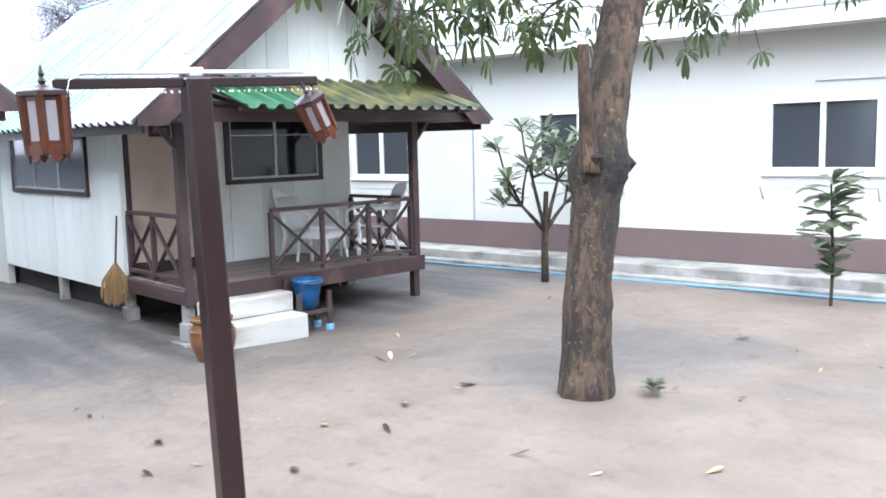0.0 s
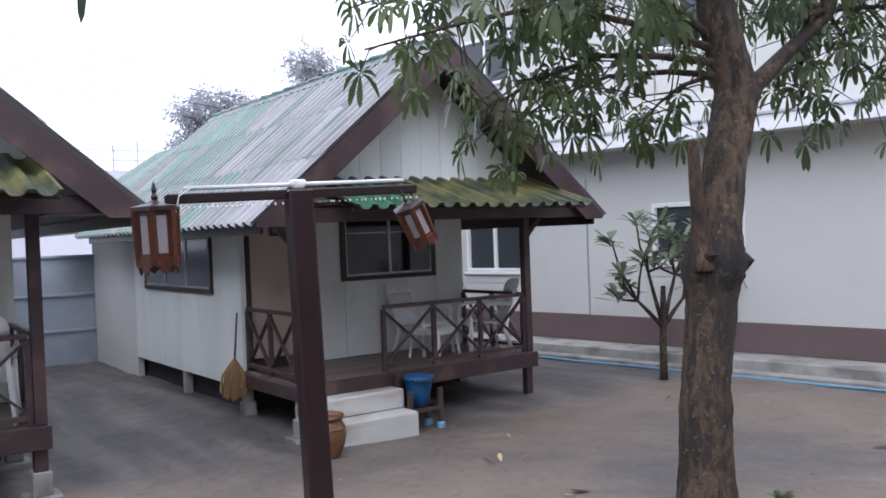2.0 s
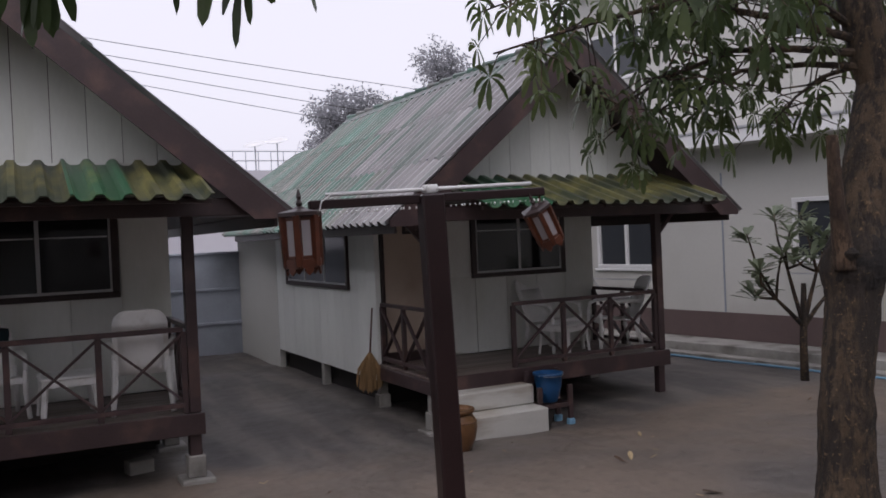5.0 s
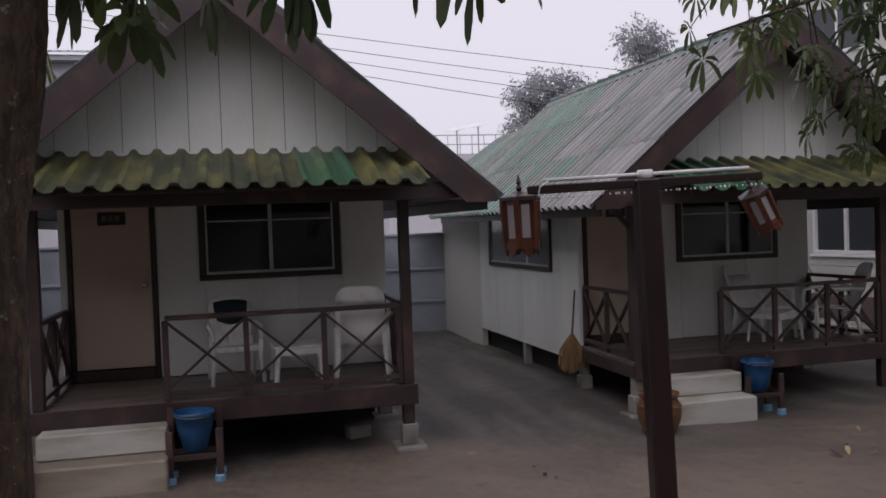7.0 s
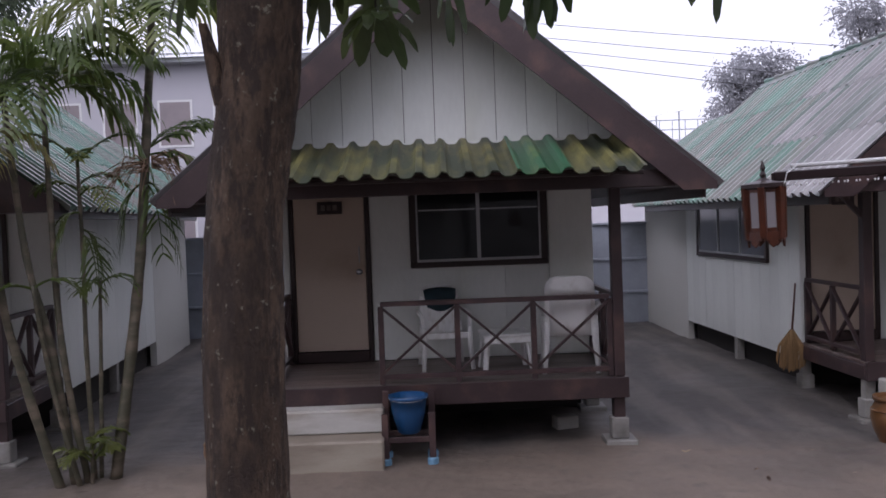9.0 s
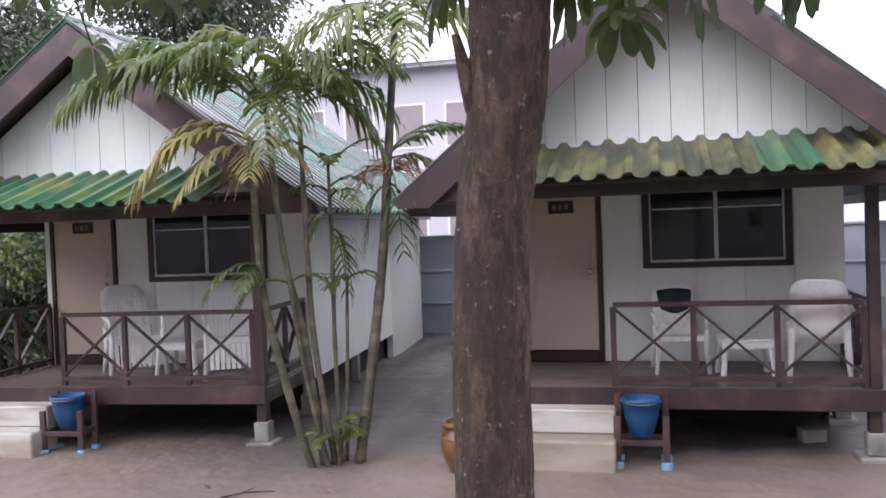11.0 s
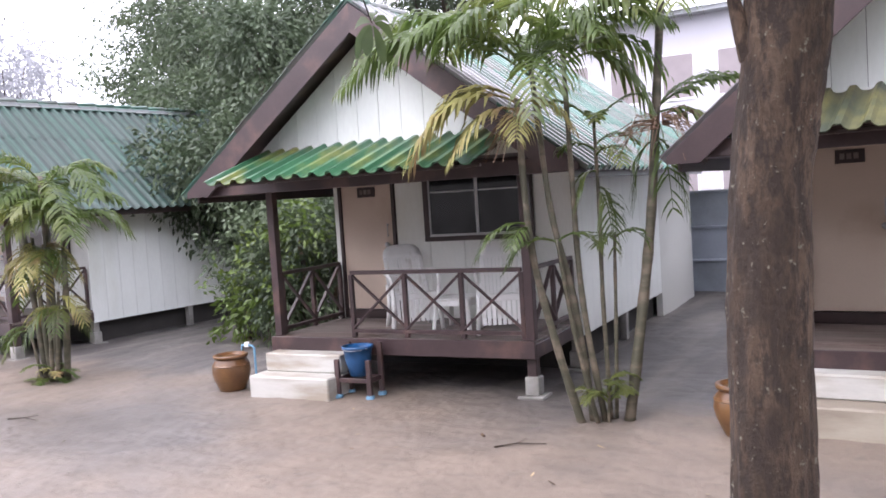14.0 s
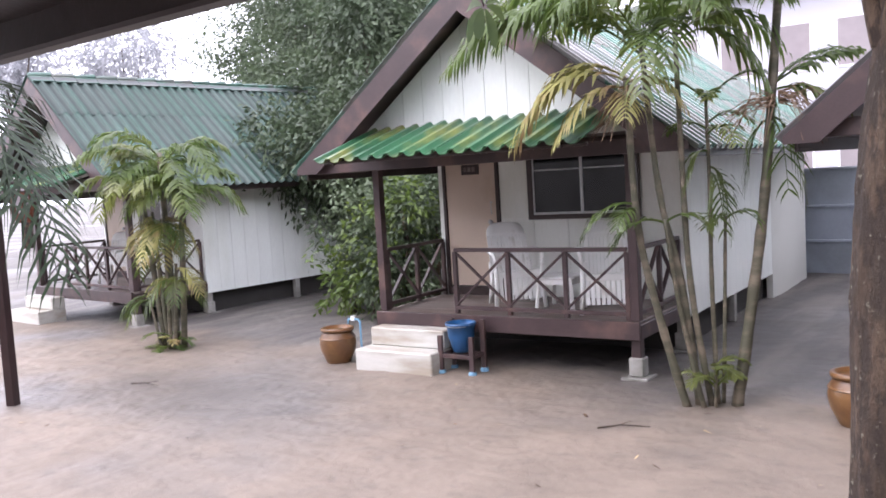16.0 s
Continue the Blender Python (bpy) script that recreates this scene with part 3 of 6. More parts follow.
def bungalow(m, label, moss, seed, left_rail=True, roof_mesh=None, sheen_cols=4.2, front=ROOF_Y, timber_stump=False, patched=False, roof=(EAVE, EAVE_Z, RIDGE_Z)):
    rng = random.Random(seed)
    eave, eave_z, ridge_z = roof
    pitch = math.atan2(ridge_z - eave_z, eave)
    h = thing("bungalow", m, label, "bungalow", "row of bungalows")
    # deck
    n = 10
    for i in range(n):
        y0 = 0.012 + (D - 0.02) * i / n
        part("deck_board", box(0.0, W, y0, y0 + (D - 0.02) / n - 0.006, HD - 0.03, HD - rng.uniform(0, 0.003), 0.003), DECK, h)
    part("deck_fascia", box(-0.02, W + 0.02, -0.035, 0.008, HD - 0.19, HD + 0.004), BROWN, h)
    for x in (-0.02, W - 0.02):
        part("deck_side_beam", box(x, x + 0.04, 0.012, D, HD - 0.19, HD - 0.032), BROWN, h)
    for y in (0.5, 1.0):
        part("joist", box(0.03, W - 0.03, y, y + 0.06, HD - 0.17, HD - 0.032), BROWN_DARK, h)
    # stumps and pads
    for x, y in ((0.06, 0.1), (W - 0.06, 0.1), (0.06, D + 0.05), (W - 0.06, D + 0.05), (0.06, 3.7), (W - 0.06, 3.7), (MID, 3.0)):
        if timber_stump and x > 3 and y < 1:
            part("stump", box(x - 0.05, x + 0.05, y - 0.05, y + 0.05, -0.1, HD - 0.19, 0.006), BROWN, h, "dark timber stump")
            continue
        part("stump", box(x - 0.055, x + 0.055, y - 0.055, y + 0.055, 0.02, HD - 0.19, 0.008), BROWN if y < 1 and x > 1 else CONCRETE, h, "dark timber stump" if y < 1 and x > 1 else "concrete stump")
        if y < 2:
            part("footing_pad", box(x - 0.15, x + 0.15, y - 0.15, y + 0.15, -0.05, 0.05, 0.012), CONCRETE, h)
            part("stump_collar", box(x - 0.08, x + 0.08, y - 0.08, y + 0.08, 0.05, 0.25, 0.01), CONCRETE, h)
    # porch posts
    for x in (0.0, W - 0.1):
        part("porch_post", box(x, x + 0.1, 0.03, 0.13, HD + 0.002, 2.45, 0.006), BROWN, h)
        s = -1 if x < 1 else 1
        if timber_stump:
            part("post_bracket", bar((x + 0.05, 0.08, 2.12), (x + 0.05 + s * 0.28, 0.08, 2.42), 0.05, 0.05), BROWN, h)
    # railings
    hr = 1.424
    x0 = 1.12

    def rail(p, q, count, along):
        p, q = Vector(p), Vector(q)
        for z in (HD + 0.075, hr - 0.022):
            part("rail", bar(p + Vector((0, 0, z)), q + Vector((0, 0, z)), 0.055, 0.044), BROWN, h)
        for i in range(count + 1):
            c = p.lerp(q, i / count)
            if i < count:
                d = p.lerp(q, (i + 1) / count)
                x_brace("cross_slat", h, c, d, HD + 0.1, hr - 0.05, along)
            part("baluster", box(c.x - 0.026, c.x + 0.026, c.y - 0.026, c.y + 0.026, HD + 0.004, hr - 0.046, 0.004), BROWN, h)
    rail((x0 + 0.02, 0.07, 0), (W - 0.13, 0.07, 0), 3, "x")
    rail((W - 0.05, 0.17, 0), (W - 0.05, D - 0.06, 0), 2, "y")
    if left_rail:
        rail((0.05, 0.17, 0), (0.05, D - 0.06, 0), 2, "y")
    # walls: a core with openings, clad with boards
    wz = 3.05
    dl, dr, dt = 0.13, 0.91, 2.62
    wl_, wr, wb, wt = 1.42, 2.915, 1.66, 2.66
    core = [box(0.02, dl - 0.05, D + 0.02, D + 0.08, HD, wz, 0), box(dr + 0.05, wl_, D + 0.02, D + 0.08, HD, wz, 0), box(wl_, wr, D + 0.02, D + 0.08, HD, wb, 0),
            box(wl_, wr, D + 0.02, D + 0.08, wt, wz, 0), box(wr, W - 0.02, D + 0.02, D + 0.08, HD, wz, 0), box(dl - 0.05, dr + 0.05, D + 0.02, D + 0.08, dt + 0.06, wz, 0)]
    for c in core:
        part("wall_panel", c, WHITE_BOARD, h)
    T = Matrix.Translation((0, D, 0))
    boards(h, T, 0.0, dl - 0.06, HD + 0.01, wz, 0.3, rng=rng)
    boards(h, T, dr + 0.06, W, HD + 0.01, wz, 0.5, hole=(wl_ + 0.02, wr - 0.02, wb + 0.02, wt - 0.02), rng=rng)
    # door
    door = part("door", box(dl, dr, D - 0.01, D + 0.03, HD + 0.13, dt, 0.004), DOOR, h, "cream flush door")
    part("jamb", box(dl - 0.055, dl - 0.004, D - 0.03, D + 0.03, HD + 0.004, dt + 0.05), BROWN_DARK, door)
    part("jamb", box(dr + 0.004, dr + 0.055, D - 0.03, D + 0.03, HD + 0.004, dt + 0.05), BROWN_DARK, door)
    part("lintel", box(dl - 0.004, dr + 0.004, D - 0.03, D + 0.03, dt + 0.004, dt + 0.05), BROWN_DARK, door)
    part("threshold", box(dl - 0.004, dr + 0.004, D - 0.035, D + 0.04, HD + 0.004, HD + 0.12), BROWN_DARK, door, "dark brown threshold")
    knob = lathe([(0.012, 0), (0.012, 0.03), (0.03, 0.04), (0.034, 0.055), (0.022, 0.072), (0.005, 0.075)], 12)
    part("handle", moved(knob, pose(dr - 0.07, D - 0.01, 1.64, 90)), METAL, door, "round metal door knob", True)
    part("pull", join(box(dr - 0.075, dr - 0.06, D - 0.04, D - 0.028, 1.74, 1.92), box(dr - 0.075, dr - 0.06, D - 0.03, D - 0.01, 1.75, 1.77, 0), box(dr - 0.075, dr - 0.06, D - 0.03, D - 0.01, 1.89, 1.91, 0)), METAL, door, "slim pull handle")
    sign = part("number_plate", box(0.397, 0.672, D - 0.03, D - 0.012, 2.285, 2.42, 0.004), BROWN_DARK, door, "dark plate with pale figures")
    for i in range(3):
        part("figure_bar", box(0.44 + i * 0.065, 0.485 + i * 0.065, D - 0.034, D - 0.028, 2.325, 2.385, 0), DECK, sign)
    window_unit(h, "window", wl_, wr, wb, wt, D)
    # dark sheet added for the unlit room behind the window
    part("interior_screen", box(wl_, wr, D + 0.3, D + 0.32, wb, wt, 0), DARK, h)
    # side and rear walls, raised on stumps
    zb = 0.42
    sl = pose(0.0, 0, 0, 0, 0, -90)   # u = -y on the left side
    sw0, sw1, sz = 2.43, 5.2, 1.563
    boards(h, sl, -LEN, -D, zb, 2.9, 0.3, hole=(-sw1, -sw0, sz, 2.45), rng=rng)
    window_unit(h, "side_window", -sw1, -sw0, sz, 2.47, 0.0, 3, sl, PANE_PALE, False)
    for c in (box(0.018, 0.06, D + 0.08, LEN, zb, sz, 0), box(0.018, 0.06, D + 0.08, sw0, sz, 2.9, 0), box(0.018, 0.06, sw1, LEN, sz, 2.9, 0)):
        part("wall_panel", c, WHITE_BOARD, h)
    sr = pose(W, 0, 0, 0, 0, 90)
    boards(h, sr, D, LEN, zb, 2.9, 0.3, rng=rng)
    part("side_wall", box(W - 0.06, W - 0.018, D + 0.08, LEN, zb, 2.9, 0), WHITE_BOARD, h)
    part("rear_wall", box(0.02, W - 0.02, LEN - 0.05, LEN, zb, 3.1, 0), WHITE_BOARD, h)
    # dark inset panels added for the shade under the raised floor
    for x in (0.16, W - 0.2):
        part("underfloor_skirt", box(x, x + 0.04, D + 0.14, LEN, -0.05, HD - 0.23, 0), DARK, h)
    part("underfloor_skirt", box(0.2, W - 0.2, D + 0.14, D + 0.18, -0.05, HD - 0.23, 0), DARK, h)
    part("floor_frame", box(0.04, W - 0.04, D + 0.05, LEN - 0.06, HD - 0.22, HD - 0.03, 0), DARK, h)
    # bathroom block behind, on the ground
    for c in (box(0.0, 0.1, LEN + 0.01, LEN + 2.6, 0.0, 2.9, 0), box(W - 0.1, W, LEN + 0.01, LEN + 2.6, 0.0, 2.9, 0), box(0.1, W - 0.1, LEN + 2.5, LEN + 2.6, 0, 2.9, 0)):
        part("rear_block_wall", c, WHITE_WALL, h, "white rendered rear block")
    # gable
    def gtop(x):
        return ridge_z - 0.12 - abs(x - MID) * (ridge_z - eave_z) / eave
    for x0_, x1_ in ((0.0, MID), (MID, W)):
        boards(h, Matrix.Translation((0, 0.0, 0)), x0_, x1_, 2.66, 3.0, 0.286, "gable_board", gtop, rng=rng)
    # added dark backing stops light showing through the board gaps
    back = bmesh.new()
    back.faces.new([back.verts.new(c) for c in ((0.0, 0.02, 2.66), (W, 0.02, 2.66), (W, 0.02, gtop(W)), (MID, 0.02, gtop(MID)), (0.0, 0.02, gtop(0.0)))])
    bmesh.ops.solidify(back, geom=back.faces[:], thickness=-0.02)
    part("gable_backing", back, DARK, h)
    part("gable_batten", box(0.0, W, -0.012, 0.02, 2.64, 2.9, 0.003), WHITE_BOARD, h)
    part("porch_ceiling", box(0.0, W, 0.03, D, 2.66, 2.68, 0), BROWN_DARK, h)
    # front beam under the awning, barge boards
    part("front_beam", box(MID - eave + 0.22, MID + eave - 0.22, front + 0.03, front + 0.08, 2.4, 2.55), BROWN, h)
    part("wall_plate", box(0.0, W, 0.03, 0.13, 2.452, 2.6), BROWN, h)
    for s in (-1, 1):
        k = (ridge_z - eave_z) / eave
        xe, zc = eave + 0.03, eave_z - 0.06
        top = ridge_z + 0.03
        outline = [(xe, zc), (xe, top - xe * k), (0.0, top), (0.0, top - 0.31), ((top - 0.31 - zc) / k, zc)]
        bg = bmesh.new()
        bg.faces.new([bg.verts.new((MID + s * x, front - 0.06, z)) for x, z in outline])
        bmesh.ops.recalc_face_normals(bg, faces=bg.faces[:])
        ext = bmesh.ops.extrude_face_region(bg, geom=bg.faces[:])
        bmesh.ops.translate(bg, vec=(0, 0.03, 0), verts=[e for e in ext["geom"] if isinstance(e, bmesh.types.BMVert)])
        bmesh.ops.recalc_face_normals(bg, faces=bg.faces[:])
        part("barge_board", bg, BROWN, h)
        # soffit under the overhang and purlins
        part("eave_board", bar((MID + s * (eave - 0.06), front + 0.02, eave_z - 0.07), (MID + s * (eave - 0.06), LEN + 0.25, eave_z - 0.07), 0.03, 0.12), BROWN_DARK, h)
        part("soffit", bar((MID + s * (eave - 0.07), front + 0.02, eave_z - 0.1), (MID + s * (eave - 0.07), 0.0, eave_z - 0.1), 0.02, 0.02), BROWN_DARK, h)
        lo, hi = (MID - eave + 0.1, 0.0) if s < 0 else (W, MID + eave - 0.1)
        part("soffit_board", box(lo, hi, front + 0.085, 0.02, 2.40, 2.42, 0), BROWN_DARK, h)
        lining = bmesh.new()
        vs = [lining.verts.new(c) for c in ((MID + s * (eave - 0.05), front + 0.03, eave_z + 0.01), (MID + s * (eave - 0.05), LEN + 0.2, eave_z + 0.01), (MID, LEN + 0.2, ridge_z - 0.035), (MID, front + 0.03, ridge_z - 0.035))]
        lining.faces.new(vs)
        ex = bmesh.ops.extrude_face_region(lining, geom=lining.faces[:])
        bmesh.ops.translate(lining, vec=(0, 0, -0.03), verts=[e for e in ex["geom"] if isinstance(e, bmesh.types.BMVert)])
        part("roof_lining", lining, BROWN, h)
        # corrugated sheets, three rows
        for c in range(9):
            for r in range(3):
                d0 = ROW * r - 0.02
                y = (front - 0.075) + 0.79 * c
                z = ridge_z - d0 * math.sin(pitch) + 0.012 * (2 - r) + rng.uniform(0, 0.006)
                x = MID + s * d0 * math.cos(pitch)
                if s > 0:
                    mm = Matrix.Translation((x, y, z)) @ Euler((0, pitch, 0)).to_matrix().to_4x4() @ pose(0, 0, 0, 0, 0, 90)
                else:
                    mm = Matrix.Translation((x, y + 0.8, z)) @ Euler((0, -pitch, 0)).to_matrix().to_4x4() @ pose(0, 0, 0, 0, 0, -90)
                part("roof_sheet", roof_mesh or (ROOF_SHEET_GREY if c + rng.uniform(-1.2, 1.2) < sheen_cols - 0.9 * r else ROOF_SHEET), None, h, "", m=mm)
    for i in range(17):
        part("ridge_cap", RIDGE_CAP, None, h, "", m=pose(MID, front - 0.05 + 0.42 * i, ridge_z + 0.075, 1.5))
    # lower rear roof
    for s in (-1, 1):
        for c in range(4):
            y = front - 0.05 + 0.79 * 9 + 0.79 * c
            if s > 0:
                mm = Matrix.Translation((MID, y, ridge_z - 0.3)) @ Euler((0, pitch * 0.86, 0)).to_matrix().to_4x4() @ pose(0, 0, 0, 0, 0, 90)
            else:
                mm = Matrix.Translation((MID, y + 0.8, ridge_z - 0.3)) @ Euler((0, -pitch * 0.86, 0)).to_matrix().to_4x4() @ pose(0, 0, 0, 0, 0, -90)
            mm = mm @ Matrix.Diagonal((1, 2.6, 1, 1))
            part("rear_roof_sheet", roof_mesh or ROOF_SHEET, None, h, "", m=mm)
    # awning over the porch front
    ay, az0, az1 = -1.16, 2.9, 2.53
    tilt = math.degrees(math.atan2(az0 - az1, -ay))
    row = [(0.12 + 0.82 * i, AWN_SHEET_MOSS if i in moss else AWN_SHEET) for i in range(4)]
    if patched:
        row = row[:2] + [(1.76, AWN_NARROW_MOSS), (2.35, AWN_NARROW), (2.77, AWN_NARROW_MOSS)]
    for i, (x, k) in enumerate(row):
        part("awning_sheet", k, None, h, "green corrugated sheet" if k in (AWN_SHEET, AWN_NARROW) else "lichen-covered corrugated sheet", m=pose(x, 0.0, az0 - 0.02 + 0.008 * (i % 2), tilt) @ Matrix.Diagonal((1.04, 1, 1, 1)))
    part("awning_batten", box(0.15, 3.4, ay + 0.12, ay + 0.16, az1 - 0.04, az1 - 0.003), BROWN_DARK, h)
    for x in (0.3, MID, W - 0.3):
        part("awning_arm", bar((x, 0.0, 2.74), (x, ay + 0.1, az1 - 0.03), 0.04, 0.04), BROWN_DARK, h)
    return h


HOUSES = {"A": pose(4.456, 8.949, -0.1, 0, 0, 1.33), "B": pose(-1.651, 8.155, 0, 0, 0, 0), "C": pose(-7.485, 7.96, -0.02, 0, 0, 4.165), "D": pose(-16.87, 8.39, -0.04, 0, 0, -1.8)}
bungalow(HOUSES["A"], "white board bungalow with green corrugated roof and brown porch", (1, 2, 3), 1, timber_stump=True)
bungalow(HOUSES["B"], "white board bungalow with lichen-stained awning and brown porch", (0, 1, 2), 2, patched=True)
bungalow(HOUSES["C"], "white board bungalow with bright green awning behind palms", (), 3, sheen_cols=1.0, front=-0.44, roof=(2.44, 2.463, 4.33))
bungalow(HOUSES["D"], "white board bungalow with dark green, shade-coloured roof, beyond a palm clump", (), 4, roof_mesh=with_mat(sheet(0.8, ROW + 0.09), ROOF_SHADED))


def at(key, x, y, z=0.0, rz=0.0):
    return HOUSES[key] @ pose(x, y, z, 0, 0, rz)


def entry_steps(key):
    s = thing("entry_steps", at(key, 0, 0, 0), "whitewashed concrete entry steps with worn, sandy treads", "steps", "entry steps")
    st = part("lower_step", box(0.04, 1.16, -0.58, -0.045, -0.1, 0.27, 0.015), STEP_SANDY if key == "B" else STEP, s)
    part("upper_step", box(0.08, 1.155, -0.30, -0.047, 0.272, 0.49, 0.015), STEP, s)
    return s


for k in "ABCD":
    entry_steps(k)

# ---- white building at the side ----
BX, BD = Vector((11.1, 4.26, 0)), Vector((-0.15767, 0.98749, 0))
BYAW = math.degrees(math.atan2(BD.y, BD.x))
BM = Matrix.Translation(BX) @ pose(0, 0, 0, 0, 0, BYAW)   # local x runs away along the wall, local -y is behind the wall's face
OFF = -1.05


def side_building():
    b = thing("long_building", BM, "long white rendered building with mauve plinth and white-framed windows", "building")
    wins = [(0.36, 1.83, 1.51, 2.52), (4.0, 5.6, 1.53, 2.5), (8.35, 9.85, 1.38, 2.44)]
    core = []
    prev = -9.0
    for a, c, z0, z1 in wins:
        core.append(box(prev, a, OFF - 0.2, OFF, 0, 4.2, 0))
        core.append(box(a, c, OFF - 0.2, OFF, 0, z0, 0))
        core.append(box(a, c, OFF - 0.2, OFF, z1, 4.2, 0))
        prev = c
    core.append(box(prev, 16.0, OFF - 0.2, OFF, 0, 4.2, 0))
    for c in core:
        part("wall", c, WHITE_WALL, b)
    part("plinth", box(-9, 16, OFF + 0.003, OFF + 0.03, 0.2, 0.65, 0.004), BAND, b, "mauve painted plinth")
    part("joint_strip", box(6.9, 6.93, OFF + 0.001, OFF + 0.012, 0.65, 3.0, 0), FENCE, b)
    for a, c, z0, z1 in wins:
        fr = join(box(a, c, OFF - 0.06, OFF + 0.03, z0, z0 + 0.07), box(a, c, OFF - 0.06, OFF + 0.03, z1 - 0.07, z1), box(a, a + 0.07, OFF - 0.06, OFF + 0.028, z0 + 0.07, z1 - 0.07),
                  box(c - 0.07, c, OFF - 0.06, OFF + 0.028, z0 + 0.07, z1 - 0.07), box((a + c) / 2 - 0.035, (a + c) / 2 + 0.035, OFF - 0.06, OFF + 0.02, z0 + 0.07, z1 - 0.07))
        w = part("window", fr, FRAME_WHITE, b, "white sliding window frame")
        for u, v in ((a + 0.07, (a + c) / 2 - 0.035), ((a + c) / 2 + 0.035, c - 0.07)):
            part("pane", box(u - 0.01, v + 0.01, OFF - 0.04, OFF - 0.03, z0 + 0.06, z1 - 0.06, 0), PANE_GREY, w)
        part("sill", box(a - 0.06, c + 0.06, OFF + 0.002, OFF + 0.05, z0 - 0.05, z0 - 0.004), FRAME_WHITE, w)
        rail_ = tube([(a - 0.02, OFF + 0.16, z0 - 0.2), (c + 0.06, OFF + 0.16, z0 - 0.2)], [0.012, 0.012], 6)
        for u in (a, c + 0.03):
            rail_ = join(rail_, tube([(u, OFF, z0 - 0.36), (u, OFF + 0.03, z0 - 0.36), (u, OFF + 0.16, z0 - 0.2)], [0.012] * 3, 6))
        part("drying_rail", rail_, METAL, w, "thin metal rail under the window")
    # slanting eave with soffit, then a setback upper storey
    part("soffit", box(-9, 16, OFF + 0.004, OFF + 0.62, 3.42, 3.46, 0), WHITE_WALL, b)
    part("eave_fascia", box(-9, 16, OFF + 0.62, OFF + 0.66, 3.4, 3.62, 0.004), FRAME_WHITE, b, "white eave fascia")
    part("eave_roof", box(-9, 16, OFF - 0.4, OFF + 0.68, 3.622, 3.66, 0), METAL, b)
    part("conduit", tube([(-3, OFF + 0.02, 2.72), (1.2, OFF + 0.02, 2.74)], [0.018] * 2, 6), METAL, b)
    uy = OFF - 1.6
    part("upper_wall", box(-9, 12, uy - 0.2, uy, 3.6, 7.4, 0), WHITE_WALL, b)
    for a in (-3.0, 1.0, 5.2, 9.95):
        w = part("upper_window", join(box(a, a + 1.5, uy - 0.02, uy + 0.04, 5.3, 5.37), box(a, a + 1.5, uy - 0.02, uy + 0.04, 6.28, 6.35), box(a, a + 0.07, uy - 0.02, uy + 0.038, 5.37, 6.28),
                                      box(a + 1.43, a + 1.5, uy - 0.02, uy + 0.038, 5.37, 6.28), box(a + 0.72, a + 0.78, uy - 0.02, uy + 0.03, 5.37, 6.28)), FRAME_WHITE, b)
        part("pane", box(a + 0.06, a + 1.44, uy + 0.003, uy + 0.012, 5.36, 6.29, 0), PANE_GREY, w)
    part("roof", box(-9, 12, uy - 6, uy + 0.5, 7.402, 7.5, 0), METAL, b)
    return b


side_building()
structure("pavement", moved(box(-9, 16, OFF + 0.035, -0.35, -0.05, 0.2, 0.012), BM), CONCRETE, "raised pale concrete walkway along the white building", "walkway")
structure("drain_kerb", moved(box(-9, 16, -0.345, -0.12, -0.05, 0.06, 0.01), BM), CONCRETE, "dark damp concrete kerb beside the walkway", "kerb")
tagged(new("water_pipe", mesh_of("water_pipe", tube([BM @ Vector((-9 + i * 0.5, 0.02 * math.sin(i * 1.7), 0.016)) for i in range(51)], [0.019] * 51, 8), PIPE_BLUE, True)),
       "light blue plastic water pipe lying on the sand", "pipe")

# ---- fence and distance ----
def fence():
    f = thing("boundary_fence", pose(0, 17.35, 0), "tall smooth grey-blue panelled boundary fence", "fence")
    for i in range(13):
        x = -26 + i * 3.2
        for z0, z1 in ((-0.05, 0.62), (0.63, 1.28), (1.29, 1.98)):
            part("fence_panel", box(x + 0.03, x + 3.17, -0.02, 0.03, z0, z1, 0.006), FENCE, f)
        part("fence_post", box(x - 0.06, x + 0.06, -0.05, 0.08, -0.05, 2.06, 0.008), FENCE, f)
    for z in (0.6, 1.26, 1.96):
        part("fence_ledge", box(-26, 15, -0.07, -0.022, z, z + 0.05, 0.006), FENCE, f)
    return f


fence()


